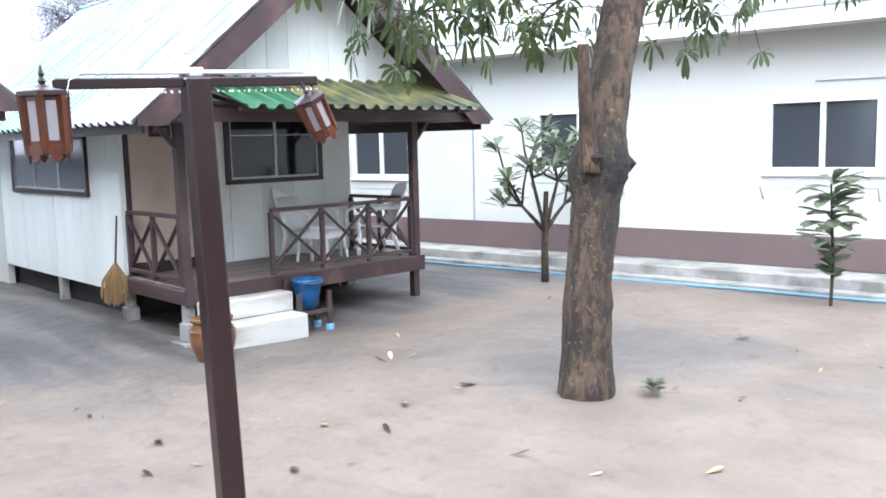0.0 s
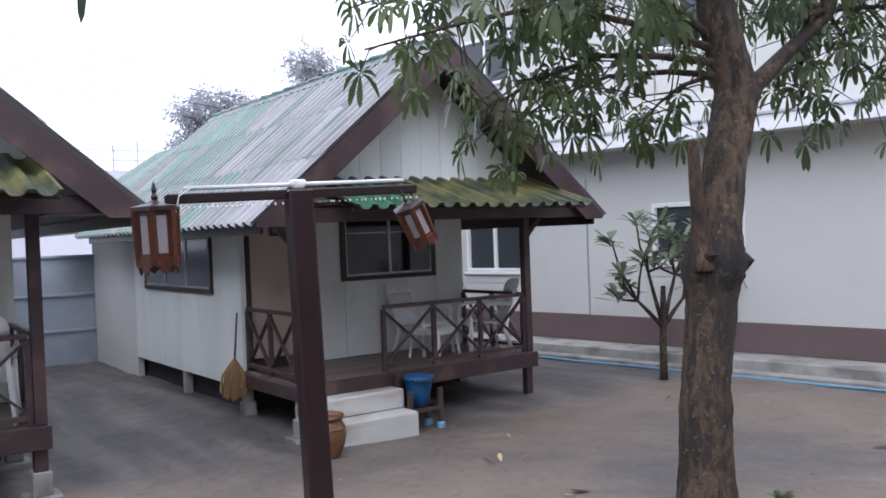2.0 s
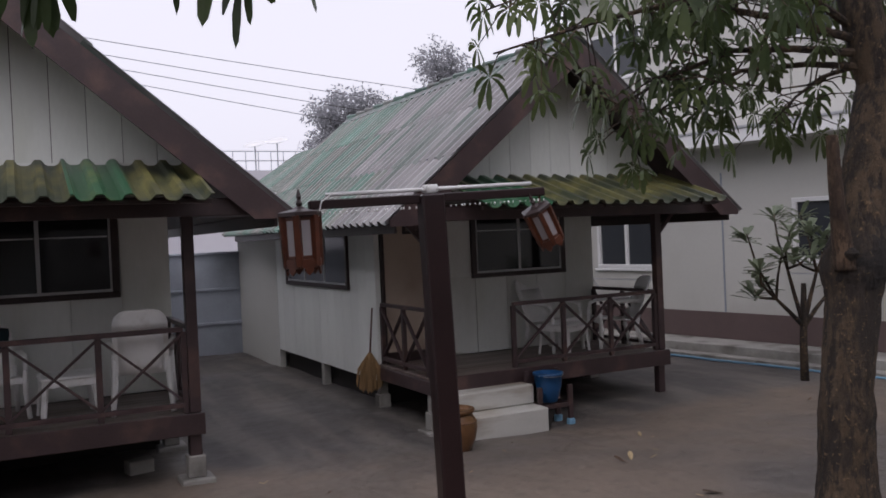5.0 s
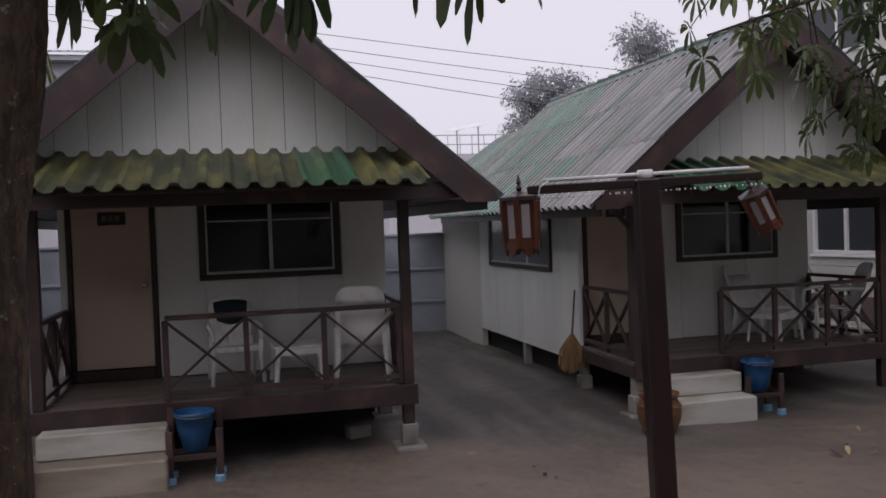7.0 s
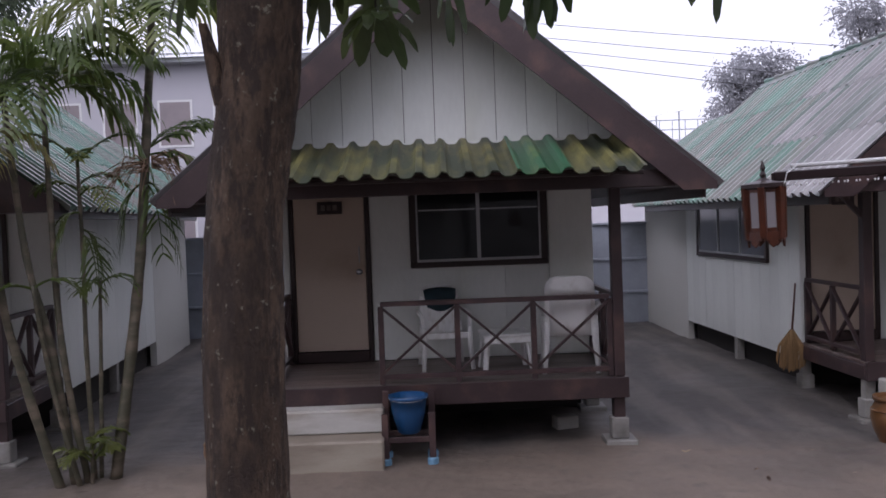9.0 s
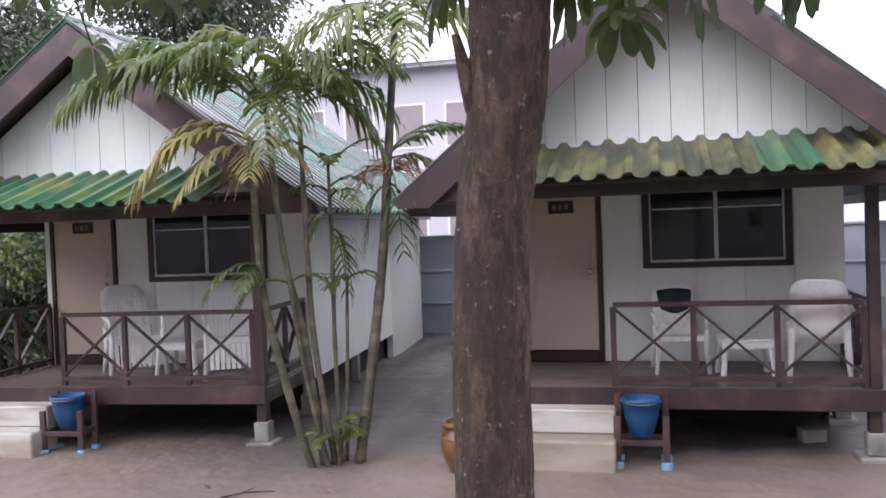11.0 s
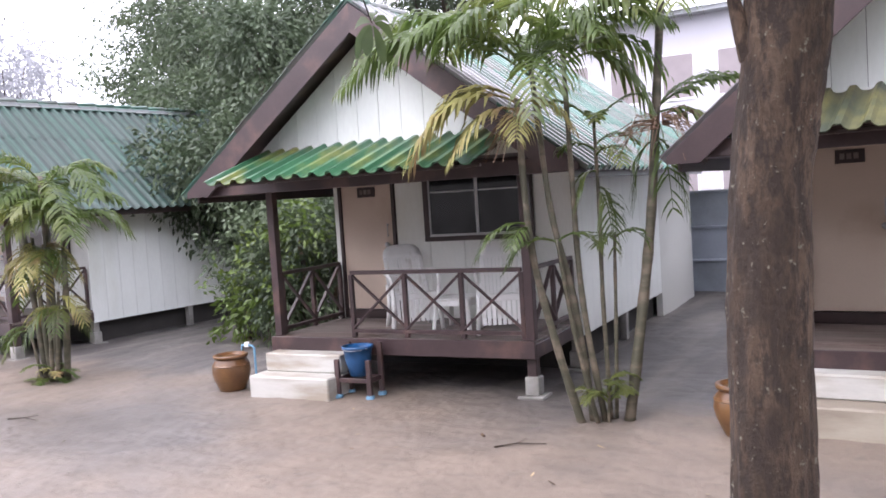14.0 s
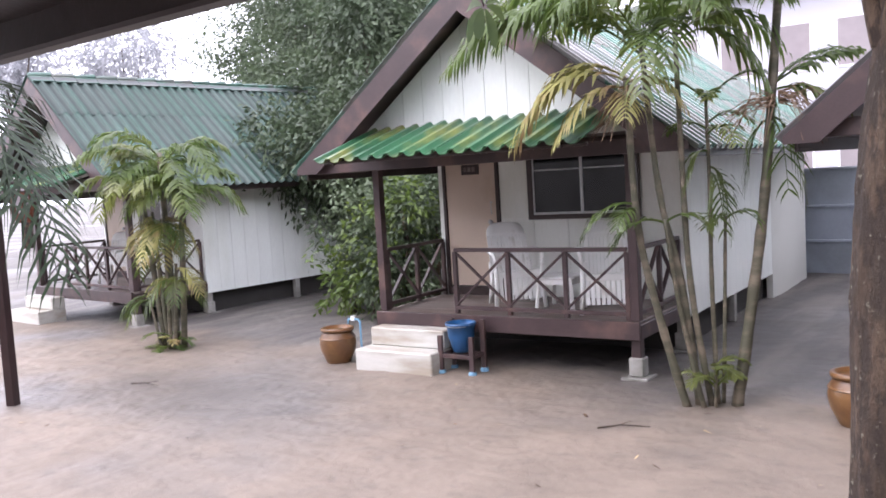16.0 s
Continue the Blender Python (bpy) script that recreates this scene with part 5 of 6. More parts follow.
    # headings: 203 and 23 run along the row of houses, 293 towards the veranda
    stems = [(up((-0.12, -0.05, 0), (-0.32, 0.73, -0.05), (-0.51, 1.71, -0.1), (-0.56, 3.05, -0.15)), 0.04,
              [(3.02, 205, 1.15, 0.6, 1.0, 0.42, 0.75, True), (3.05, 190, 0.85, 0.75, 0.85, 0.34, 0.5, True), (2.95, 222, 0.75, 0.35, 0.9, 0.32, 0.7, True), (3.0, 20, 0.55, 0.5, 0.9, 0.3, 0.7, True), (2.95, 290, 0.45, 0.4, 1.0, 0.3, 0.8, True),
               (1.9, 205, 0.55, 0.35, 0.85, 0.26, 0.5, False), (1.85, 260, 0.35, 0.5, 0.9, 0.22, 0.5, False)]),
             (up((-0.01, -0.05, 0.05), (-0.14, 1.15, 0.0), (-0.31, 2.02, 0), (-0.42, 3.35, 0)), 0.036,
              [(3.25, 204, 2.0, 0.95, 0.92, 0.50, 0.85, False), (3.3, 196, 1.75, 1.2, 1.0, 0.46, 0.7, False), (3.3, 218, 1.5, 1.25, 1.15, 0.44, 0.8, False), (3.35, 245, 1.15, 1.4, 1.2, 0.42, 0.8, False), (3.3, 292, 0.95, 0.85, 1.3, 0.40, 0.9, False),
               (3.35, 330, 1.1, 1.3, 1.15, 0.42, 0.8, False), (3.35, 110, 1.3, 1.1, 0.9, 0.44, 0.6, False), (3.3, 160, 1.4, 1.1, 0.9, 0.44, 0.6, False), (3.3, 60, 1.2, 1.2, 1.0, 0.42, 0.7, False), (3.35, 180, 1.2, 1.5, 1.2, 0.42, 0.7, False)]),
             (up((0.10, -0.05, 0.0), (-0.06, 1.15, -0.03), (-0.10, 2.38, 0), (-0.12, 3.45, 0.02)), 0.031,
              [(3.35, 22, 0.98, 0.72, 1.28, 0.42, 0.95, False), (3.4, 8, 1.05, 1.1, 0.85, 0.40, 0.7, False), (3.4, 40, 1.1, 0.85, 0.95, 0.40, 0.8, False), (3.45, 340, 1.0, 1.45, 1.2, 0.40, 0.8, False), (3.45, 250, 0.95, 1.5, 1.25, 0.40, 0.8, False),
               (3.4, 283, 0.8, 0.9, 1.3, 0.40, 0.9, False), (3.45, 200, 1.1, 1.6, 1.2, 0.40, 0.7, False), (3.4, 120, 1.1, 1.2, 0.9, 0.40, 0.6, False), (3.45, 15, 1.2, 1.55, 1.0, 0.40, 0.6, False)]),
             (up((0.15, -0.05, 0.05), (0.13, 1.14, 0.05), (0.14, 1.99, 0.05), (0.13, 2.85, 0.05)), 0.022,
              [(2.8, 20, 0.55, 1.1, 0.7, 0.2, 0.3, False), (2.8, 200, 0.5, 1.2, 0.8, 0.2, 0.3, False), (2.75, 290, 0.45, 1.0, 0.9, 0.2, 0.4, False), (2.6, 45, 0.5, 0.8, 0.8, 0.2, 0.4, False), (2.55, 185, 0.4, 0.8, 0.8, 0.2, 0.4, False), (2.5, 320, 0.5, 0.7, 0.9, 0.22, 0.4, False),
               (2.2, 30, 0.27, 0.3, 2.7, 0.34, 0.6, False), (2.15, 330, 0.24, 0.2, 2.3, 0.3, 0.6, False), (2.35, 215, 0.3, 0.4, 1.5, 0.24, 0.6, False)]),
             (up((0.31, -0.05, 0.0), (0.5, 1.12, 0.03), (0.62, 1.97, 0.08), (0.72, 3.02, 0.12), (0.84, 4.3, 0.2)), 0.05,
              [(2.9, 22, 0.72, 0.75, 0.4, 0.36, 0.5, False), (2.85, 12, 0.62, 0.35, 0.6, 0.34, 0.7, False), (2.9, 40, 0.6, 1.0, 0.5, 0.34, 0.5, False), (2.62, 25, 0.38, 0.1, 2.1, 0.36, 0.7, False), (2.6, 320, 0.3, 0.1, 2.2, 0.34, 0.7, False), (2.6, 190, 0.32, 0.15, 2.0, 0.30, 0.7, False),
               (4.2, 23, 1.4, 0.5, 0.95, 0.45, 0.8, False), (4.2, 200, 1.5, 0.5, 0.95, 0.45, 0.8, False), (4.2, 290, 1.2, 0.55, 1.0, 0.45, 0.8, False), (4.2, 110, 1.3, 0.6, 0.8, 0.45, 0.7, False), (4.2, 340, 1.3, 0.55, 0.9, 0.45, 0.8, False), (4.2, 245, 1.3, 0.5, 0.95, 0.45, 0.8, False)]),
             (up((0.2, -0.05, 0.08), (0.24, 0.9, 0.08), (0.27, 1.75, 0.1)), 0.02, [(1.72, 15, 0.35, 0.9, 1.1, 0.24, 0.4, False), (1.7, 250, 0.3, 0.9, 1.0, 0.22, 0.4, False)]),
             (up((0.03, -0.05, -0.06), (-0.16, 0.9, -0.06), (-0.27, 1.75, -0.1)), 0.024, [(1.72, 200, 0.55, 0.5, 0.9, 0.28, 0.4, False), (1.72, 25, 0.45, 0.8, 1.0, 0.24, 0.4, False)]),
             (up((0.12, -0.05, -0.06), (0.13, 0.2, -0.07), (0.13, 0.40, -0.08)), 0.018, fr(7, 0.42, 0.3, 0, 0.9, 0.8, 0.16, 0.4))]
    p = palm_clump(Matrix.Translation(B), "clump of slender palms with feathery, partly yellowed fronds", stems, rng)
    for (u, z), hd, ln, n in (((-0.55, 2.85), 250, 0.42, 40), ((0.73, 2.78), 10, 0.5, 30), ((0.7, 2.75), 215, 0.5, 26)):
        part("flower_stalk", stalks(rng, up((u, z, -0.12))[0], radians(hd), 1.2, ln, n), DRY_STALK, p, "spent brown flower spray")
    rng = random.Random(8)

    def st(x, z, y=0.0):
        return [(x * 0.35, y, -0.05), (x * 0.7, y, z * 0.5), (x, y, z)]
    stems = [(st(-0.5, 2.55), 0.045, fr(9, 2.5, 1.15)), (st(-0.1, 2.85, 0.1), 0.05, fr(10, 2.8, 1.25)), (st(0.35, 2.4, 0.1), 0.045, fr(9, 2.35, 1.0)),
             (st(-0.25, 2.0), 0.035, fr(9, 1.95, 0.55, 0.7, 0.3, 1.0, 0.3)), (st(0.15, 2.0, -0.08), 0.03, fr(7, 1.9, 0.6, 0.5, 0.4, 1.1, 0.3)), (st(0.3, 1.25, -0.05), 0.028, fr(6, 1.2, 0.5, 0.2, 0.6, 1.0, 0.28)),
             (st(-0.35, 0.75, -0.1), 0.024, [(0.75, 200, 0.45, 0.4, 1.0, 0.3, 0.7, False), (0.7, 240, 0.4, 0.4, 1.1, 0.3, 0.7, False)]), (st(0.1, 0.2, -0.1), 0.02, fr(9, 0.2, 0.4, 0.3, 0.6, 0.7, 0.16, 0.4))]
    palm_clump(pose(-11.04, 7.36, 0), "small clump of palms growing before the far bungalow", stems, rng)


main_palms()


def near_palm():
    rng = random.Random(3)
    p = thing("garden_palm", pose(-5.2, 2.1, 0), "slim palm near the veranda, its drooping fronds coloured dark as if backlit", "palm", "garden palms")
    st = part("stem", tube([(-0.25, 0, -0.1), (-0.15, 0, 1.4), (-0.05, 0, 2.75)], [0.07, 0.06, 0.05], 9), PALM_STEM, p, "", True)
    for z, hd, ln, lift, droop, leaf, hang in ((2.78, 2, 1.0, 0.42, 1.32, 0.48, 0.75), (2.82, 350, 0.95, 0.75, 1.35, 0.46, 0.7), (2.75, 20, 0.8, 0.3, 1.4, 0.42, 0.8), (2.75, 150, 1.2, 0.7, 1.0, 0.5, 0.7), (2.75, 240, 1.1, 0.7, 1.0, 0.5, 0.7)):
        part("frond", frond(rng, (-0.05, 0, z), radians(hd), ln, lift, droop, leaf, 22, hang, 0.014), PALM_BACKLIT, st, "drooping frond, backlit darkness put into its green")


near_palm()


# ---- frangipani and sapling by the walkway ----
def frangipani():
    rng = random.Random(31)
    t = thing("frangipani", pose(9.76, 8.5, 0), "young frangipani tree with forked bare limbs and leaf rosettes", "tree")
    tr = part("trunk", tube([(0, 0, -0.1), (0, 0, 0.5), (0.02, 0, 0.85), (0.04, 0, 1.3)], [0.06, 0.05, 0.045, 0.034], 10), BARK, t, "", True)
    tips = [(-0.75, 0.1, 1.25), (-0.55, -0.2, 1.75), (-0.25, 0.2, 2.25), (0.1, -0.1, 2.05), (0.5, 0.1, 1.85), (0.75, 0.1, 1.35), (0.95, -0.1, 1.6), (-0.85, -0.1, 1.6), (-0.1, -0.25, 1.7), (1.05, 0.2, 1.3), (0.35, 0.3, 2.25),
            (-0.45, 0.25, 1.35), (-0.35, -0.15, 2.0), (0.4, -0.25, 1.5), (0.75, 0.2, 1.95), (0.15, 0.25, 1.65), (-0.65, 0.3, 2.0), (0.6, -0.2, 2.1)]
    forks = [(-0.42, 0.05, 1.12), (0.45, 0.0, 1.1), (-0.12, 0.12, 1.5), (0.2, -0.08, 1.45)]
    for q in forks:
        part("limb", tube([(0.02, 0, 0.72), (q[0] * 0.55, q[1] * 0.5, 0.78 + (q[2] - 0.78) * 0.5), q], [0.034, 0.028, 0.02], 8), BARK, t, "", True)
    for x, y, z in tips:
        q = Vector(min(forks, key=lambda g: (g[0] - x) ** 2 + 0.3 * (g[2] - z) ** 2))
        lb = part("limb", tube([q, q.lerp(Vector((x, y, z)), 0.55) + Vector((0.25 * (x - q.x), 0, -0.04)), (x, y, z)], [0.02, 0.016, 0.011], 7), BARK, t, "", True)
        c = bmesh.new()
        for j in range(17):
            a = rng.uniform(0, 6.28)
            way = Vector((math.cos(a), math.sin(a), rng.uniform(-0.1, 1.3))).normalized()
            leaf_strip(c, Vector((x, y, z)) - Vector((0, 0, 0.14 * rng.random())), way, Vector((0, 0, 1)), rng.uniform(0.22, 0.33), 0.085, rng.uniform(0.0, 0.35))
        part("leaf_rosette", c, LEAF_PALE, lb)


def sapling():
    rng = random.Random(33)
    t = thing("sapling", pose(10.5, 4.69, 0), "leafy broad-leaved sapling growing in the sand", "sapling")
    part("stem", tube([(0, 0, -0.05), (0.03, 0, 0.5), (-0.03, 0, 1.0), (-0.08, 0, 1.45)], [0.022, 0.02, 0.016, 0.01], 7), BARK, t)
    c = bmesh.new()
    for j in range(95):
        z = rng.uniform(0.3, 1.55)
        a = rng.uniform(0, 6.28)
        spread = 0.15 if z < 0.75 else 0.27
        way = Vector((math.cos(a), math.sin(a), rng.uniform(0.0, 0.7))).normalized()
        leaf_strip(c, Vector((0.03 - 0.09 * max(0, z - 0.5), 0, z)) + way * 0.02, way, Vector((0, 0, 1)), rng.uniform(0.8, 1.4) * spread * 1.3, 0.17, rng.uniform(0.0, 0.45))
    part("foliage", c, LEAF_PALE, t, "broad pale green leaves")


frangipani()
sapling()


# ---- the veranda from which the yard is seen ----
def own_veranda():
    v = thing("veranda", pose(0, 0, 0), "dark veranda roof edge over the viewpoint", "veranda")
    part("roof", moved(box(-6.0, 0.95, -2.7, 0.0, 0.0, 0.05, 0), pose(0, 0.66, 2.55, -18)), BROWN_DARK, v)
    part("eave_board", box(-6.0, 0.95, 0.61, 0.65, 2.508, 2.62), BROWN_DARK, v, "dark brown eave board")
    part("back_wall", box(-6.0, 0.95, -1.4, -1.3, 0.55, 3.1, 0), WHITE_BOARD, v)
    part("floor", box(-6.0, 0.95, -1.3, 0.3, 0.5, 0.6, 0), DECK, v)
    for x in (-5.9, -3.2, -0.5):
        part("stump", box(x - 0.08, x + 0.08, -0.3, -0.14, -0.05, 0.5, 0), CONCRETE, v)
    part("post", box(-5.95, -5.85, 0.2, 0.3, 0.6, 2.58), BROWN, v)
    part("post", box(0.8, 0.9, -1.25, -1.15, 0.6, 3.0), BROWN, v)


own_veranda()
# Unseen wall added to cut sky light on the fronts and fill pane reflections.
structure("wall_south", box(-26, 24, -5.4, -5.0, -0.1, 6.0, 0), CONCRETE, "unseen grey wall added behind the veranda to close the yard and block sky light", "wall")


# ---- plastic furniture ----
def curved_panel(rows, thick=0.012):
    """A bent shell from rows of points, with thickness."""
    bm = bmesh.new()
    n = len(rows[0])
    g = [[bm.verts.new(p) for p in r] for r in rows]
    for a, b in zip(g, g[1:]):
        for k in range(n - 1):
            bm.faces.new((a[k], a[k + 1], b[k + 1], b[k]))
    bmesh.ops.recalc_face_normals(bm, faces=bm.faces[:])
    bmesh.ops.solidify(bm, geom=bm.faces[:], thickness=thick)
    return bm


def plastic_chair(m, label, recline=18, solid=False, low_front=False):
    """A white monobloc armchair, its front towards -y."""
    c = thing("plastic_chair", m, label, "chair", "porch chairs")
    rec = math.tan(radians(recline))
    rows = []
    for j in range(6):
        y = -0.24 + 0.46 * j / 5
        rows.append([(x, y, 0.42 - 0.05 * j / 5 + 0.02 * (x / 0.23) ** 2) for x in (-0.24, -0.12, 0, 0.12, 0.24)])
    part("seat", curved_panel(rows), PLASTIC, c, smooth=True)
    part("seat_apron", join(box(-0.25, 0.25, -0.262, -0.245, 0.36, 0.43, 0.006)), PLASTIC, c)

    for k in range(9 if low_front else 0):
        x = -0.216 + 0.054 * k
        part("front_slat", curved_panel([[(x + dx, y, z) for dx in (-0.02, 0.02)] for y, z in ((-0.255, 0.37), (-0.275, 0.25), (-0.31, 0.11))], 0.01), PLASTIC, c)

    def by(z):
        return 0.22 + (z - 0.38) * rec
    # slatted back with a rounded head
    for k in range(0 if solid else 9):
        x = -0.168 + 0.042 * k
        top = 0.80
        pts = [[(x + dx, by(z) + 0.05 * (1 - (x / 0.24) ** 2), z) for dx in (-0.0185, 0.0185)] for z in (0.38, 0.52, 0.66, top)]
        part("back_slat", curved_panel(pts, 0.01), PLASTIC, c)
    if solid:
        shell = [[(x, by(z) + 0.05 * (1 - (x / 0.24) ** 2), z) for x in (-0.2, -0.13, -0.05, 0.05, 0.13, 0.2)] for z in (0.36, 0.5, 0.65, 0.8)]
        part("back_shell", curved_panel(shell, 0.012), PLASTIC, c, smooth=True)
    head = []
    for z, w in ((0.78, 0.235), (0.84, 0.235), (0.90, 0.215), (0.94, 0.17), (0.955, 0.10)):
        head.append([(w * u, by(z) + 0.05 * (1 - (w * u / 0.24) ** 2), z) for u in (-1, -0.6, -0.2, 0.2, 0.6, 1)])
    part("head_rest", curved_panel(head, 0.016), PLASTIC, c, smooth=True)
    for s in (-1, 1):
        side = [[(s * (0.195 + dx), by(z) + 0.015, z) for dx in (0.0, 0.045)] for z in (0.36, 0.5, 0.65, 0.80)]
        part("back_stile", curved_panel(side, 0.016), PLASTIC, c)
        part("arm", tube([(s * 0.25, by(0.64), 0.64), (s * 0.285, 0.1, 0.65), (s * 0.285, -0.15, 0.64), (s * 0.275, -0.25, 0.60), (s * 0.27, -0.27, 0.5)], [0.022, 0.026, 0.026, 0.024, 0.02], 8), PLASTIC, c, smooth=True)
        part("leg", tube([(s * 0.27, -0.27, 0.5), (s * 0.265, -0.265, 0.3), (s * 0.29, -0.29, 0.0)], [0.022, 0.03, 0.024], 8), PLASTIC, c, smooth=True)
        part("leg", tube([(s * 0.24, by(0.5), 0.5), (s * 0.235, 0.22, 0.3), (s * 0.26, 0.3, 0.0)], [0.022, 0.03, 0.024], 8), PLASTIC, c, smooth=True)
    return c


def plastic_table(m):
    t = thing("plastic_stool_table", m, "low square white plastic side table", "table", "porch tables")
    part("top", box(-0.25, 0.25, -0.25, 0.25, 0.36, 0.39, 0.012), PLASTIC, t)
    part("apron", join(box(-0.23, 0.23, -0.235, -0.22, 0.3, 0.36, 0), box(-0.23, 0.23, 0.22, 0.235, 0.3, 0.36, 0), box(-0.235, -0.22, -0.22, 0.22, 0.3, 0.36, 0), box(0.22, 0.235, -0.22, 0.22, 0.3, 0.36, 0)), PLASTIC, t)
    for sx in (-1, 1):
        for sy in (-1, 1):
            part("leg", bar((sx * 0.20, sy * 0.20, 0.34), (sx * 0.235, sy * 0.235, 0.0), 0.05, 0.03), PLASTIC, t)
    return t


Z = HD + 0.003
plastic_chair(at("B", 1.74, 0.95, Z, 8) @ Matrix.Scale(0.88, 4), "white plastic armchair with a dark towel over its back", 14)
plastic_chair(at("B", 3.0, 0.55, Z, 172), "white plastic armchair turned with its back to the yard", 10, True)
plastic_table(at("B", 2.35, 0.62, Z, 3))
plastic_chair(at("C", 1.55, 0.78, Z, 40) @ Matrix.Scale(1.05, 4), "white slatted plastic armchair on the porch", 30, low_front=True)
plastic_chair(at("C", 2.82, 0.66, Z, 24) @ Matrix.Scale(1.05, 4), "white slatted plastic armchair on the porch", 30, low_front=True)
plastic_table(at("C", 2.2, 0.75, Z, 0))
plastic_chair(at("A", 3.02, 0.55, Z, 250), "white plastic armchair tilted beside the railing", 20, True)
plastic_chair(at("A", 2.36, 1.05, Z, 12), "white plastic armchair in the dim porch", 24, True)
plastic_table(at("A", 2.3, 0.7, Z, 20))
plastic_chair(at("D", 2.3, 0.8, Z, 20), "white plastic armchair on the far porch", 22)
plastic_chair(at("D", 1.5, 0.9, Z, 40), "white plastic armchair on the far porch", 22)


def towel(m):
    """A folded cloth draped over a chair's head: the front flap hangs in a rounded fold."""
    rows = []
    for j in range(13):
        f = j / 12
        fall = abs(f - 0.42) / (0.42 if f < 0.42 else 0.58)
        y = (-0.045 if f < 0.42 else 0.04) * min(1, fall * 3)
        rows.append([(x * (1.0 - 0.22 * fall * fall), y - 0.012 * math.sin(17 * x) * fall,
                      -(0.25 if f < 0.42 else 0.18) * fall * (1 - 1.6 * x * x / 0.05 * 0.2) - 0.035 * (x / 0.22) ** 2 - 0.01 * math.cos(15 * x) * fall) for x in (-0.175, -0.14, -0.1, -0.05, 0, 0.05, 0.1, 0.14, 0.175)])
    tagged(new("towel", mesh_of("towel", curved_panel(rows, 0.012), TOWEL, True)), "dark teal towel hung over a chair back", "towel").matrix_basis = m


towel(at("B", 1.71, 1.25, Z + 0.815, 8))


# ---- buckets on stands, pots, broom, tap ----
def bucket_stand(key, x=1.38, y=-0.26):
    m = at(key, x, y, 0, 0)
    s = thing("bucket_stand", m, "dark timber stand with blue plastic feet", "stand", "bucket stands")
    for sx in (-1, 1):
        for sy in (-1, 1):
            leg = part("leg", box(sx * 0.21 - 0.03, sx * 0.21 + 0.03, sy * 0.13 - 0.02, sy * 0.13 + 0.02, 0.06, 0.62 if sy > 0 else 0.46, 0.004), BROWN, s)
            part("foot_cup", lathe([(0.05, -0.05), (0.05, 0.05), (0.042, 0.06)], 12), PIPE_BLUE, leg, "light blue plastic cup", m=pose(sx * 0.21, sy * 0.13, 0))
    for sy in (-1, 1):
        part("cross_rail", box(-0.18, 0.18, sy * 0.13 - 0.015, sy * 0.13 + 0.015, 0.2, 0.25, 0.003), BROWN, s)
    for sx in (-1, 1):
        part("side_rail", box(sx * 0.21 - 0.015, sx * 0.21 + 0.015, -0.11, 0.11, 0.2, 0.25, 0.003), BROWN, s)
    b = thing("bucket", m @ pose(0, 0, 0.252), "blue plastic bucket with a thick rim", "bucket", "blue buckets")
    part("body", lathe([(0.075, 0.0), (0.10, 0.015), (0.15, 0.19), (0.165, 0.315), (0.18, 0.32), (0.18, 0.35), (0.16, 0.35), (0.142, 0.19), (0.09, 0.03), (0.01, 0.028)], 24), BLUE, b, "", True)
    part("handle", tube([(0.176 * math.cos(a), 0.176 * math.sin(a), 0.335 + 0.02 * math.sin(a)) for a in [math.pi * (1 + k / 8) for k in range(9)]], [0.006] * 9, 6), METAL, b)


for k in "ABC":
    bucket_stand(k)


def clay_pot(m, label, r=1.0):
    p = thing("clay_pot", m, label, "pot", "clay pots")
    part("body", lathe([(0.15 * r, -0.03), (0.18 * r, 0.02), (0.24 * r, 0.14), (0.262 * r, 0.24), (0.25 * r, 0.32), (0.21 * r, 0.38), (0.2 * r, 0.4)], 24), CLAY, p, "brown glazed belly", True)
    part("rim", lathe([(0.2 * r, 0.395), (0.235 * r, 0.40), (0.238 * r, 0.435), (0.2 * r, 0.44), (0.19 * r, 0.38), (0.02, 0.36)], 24), CLAY, p, "rolled rim", True)
    part("band", lathe([(0.25 * r, 0.30), (0.262 * r, 0.31), (0.25 * r, 0.325)], 24), CLAY, p)


clay_pot(pose(-7.95, 7.66, 0), "brown glazed clay water pot standing in the sand", 0.9)
clay_pot(pose(4.24, 7.98, -0.04), "brown glazed clay water pot beside the steps", 0.86)
clay_pot(pose(-1.78, 7.5, 0.02), "brown glazed clay water pot partly behind a tree", 0.95)


def tap(m):
    t = thing("garden_tap", m, "blue plastic standpipe with a small tap", "tap")
    part("pipe", tube([(0, 0, -0.05), (0, 0, 0.5), (-0.03, 0, 0.53), (-0.2, 0, 0.53)], [0.014, 0.014, 0.014, 0.014], 8), PIPE_BLUE, t)
    part("valve", join(box(-0.15, -0.09, -0.02, 0.02, 0.51, 0.56), box(-0.135, -0.105, -0.035, 0.035, 0.56, 0.572)), FRAME_WHITE, t)
    part("spout", tube([(-0.2, 0, 0.53), (-0.21, 0, 0.47)], [0.014, 0.012], 8), PIPE_BLUE, t)


tap(pose(-7.66, 7.78, 0))


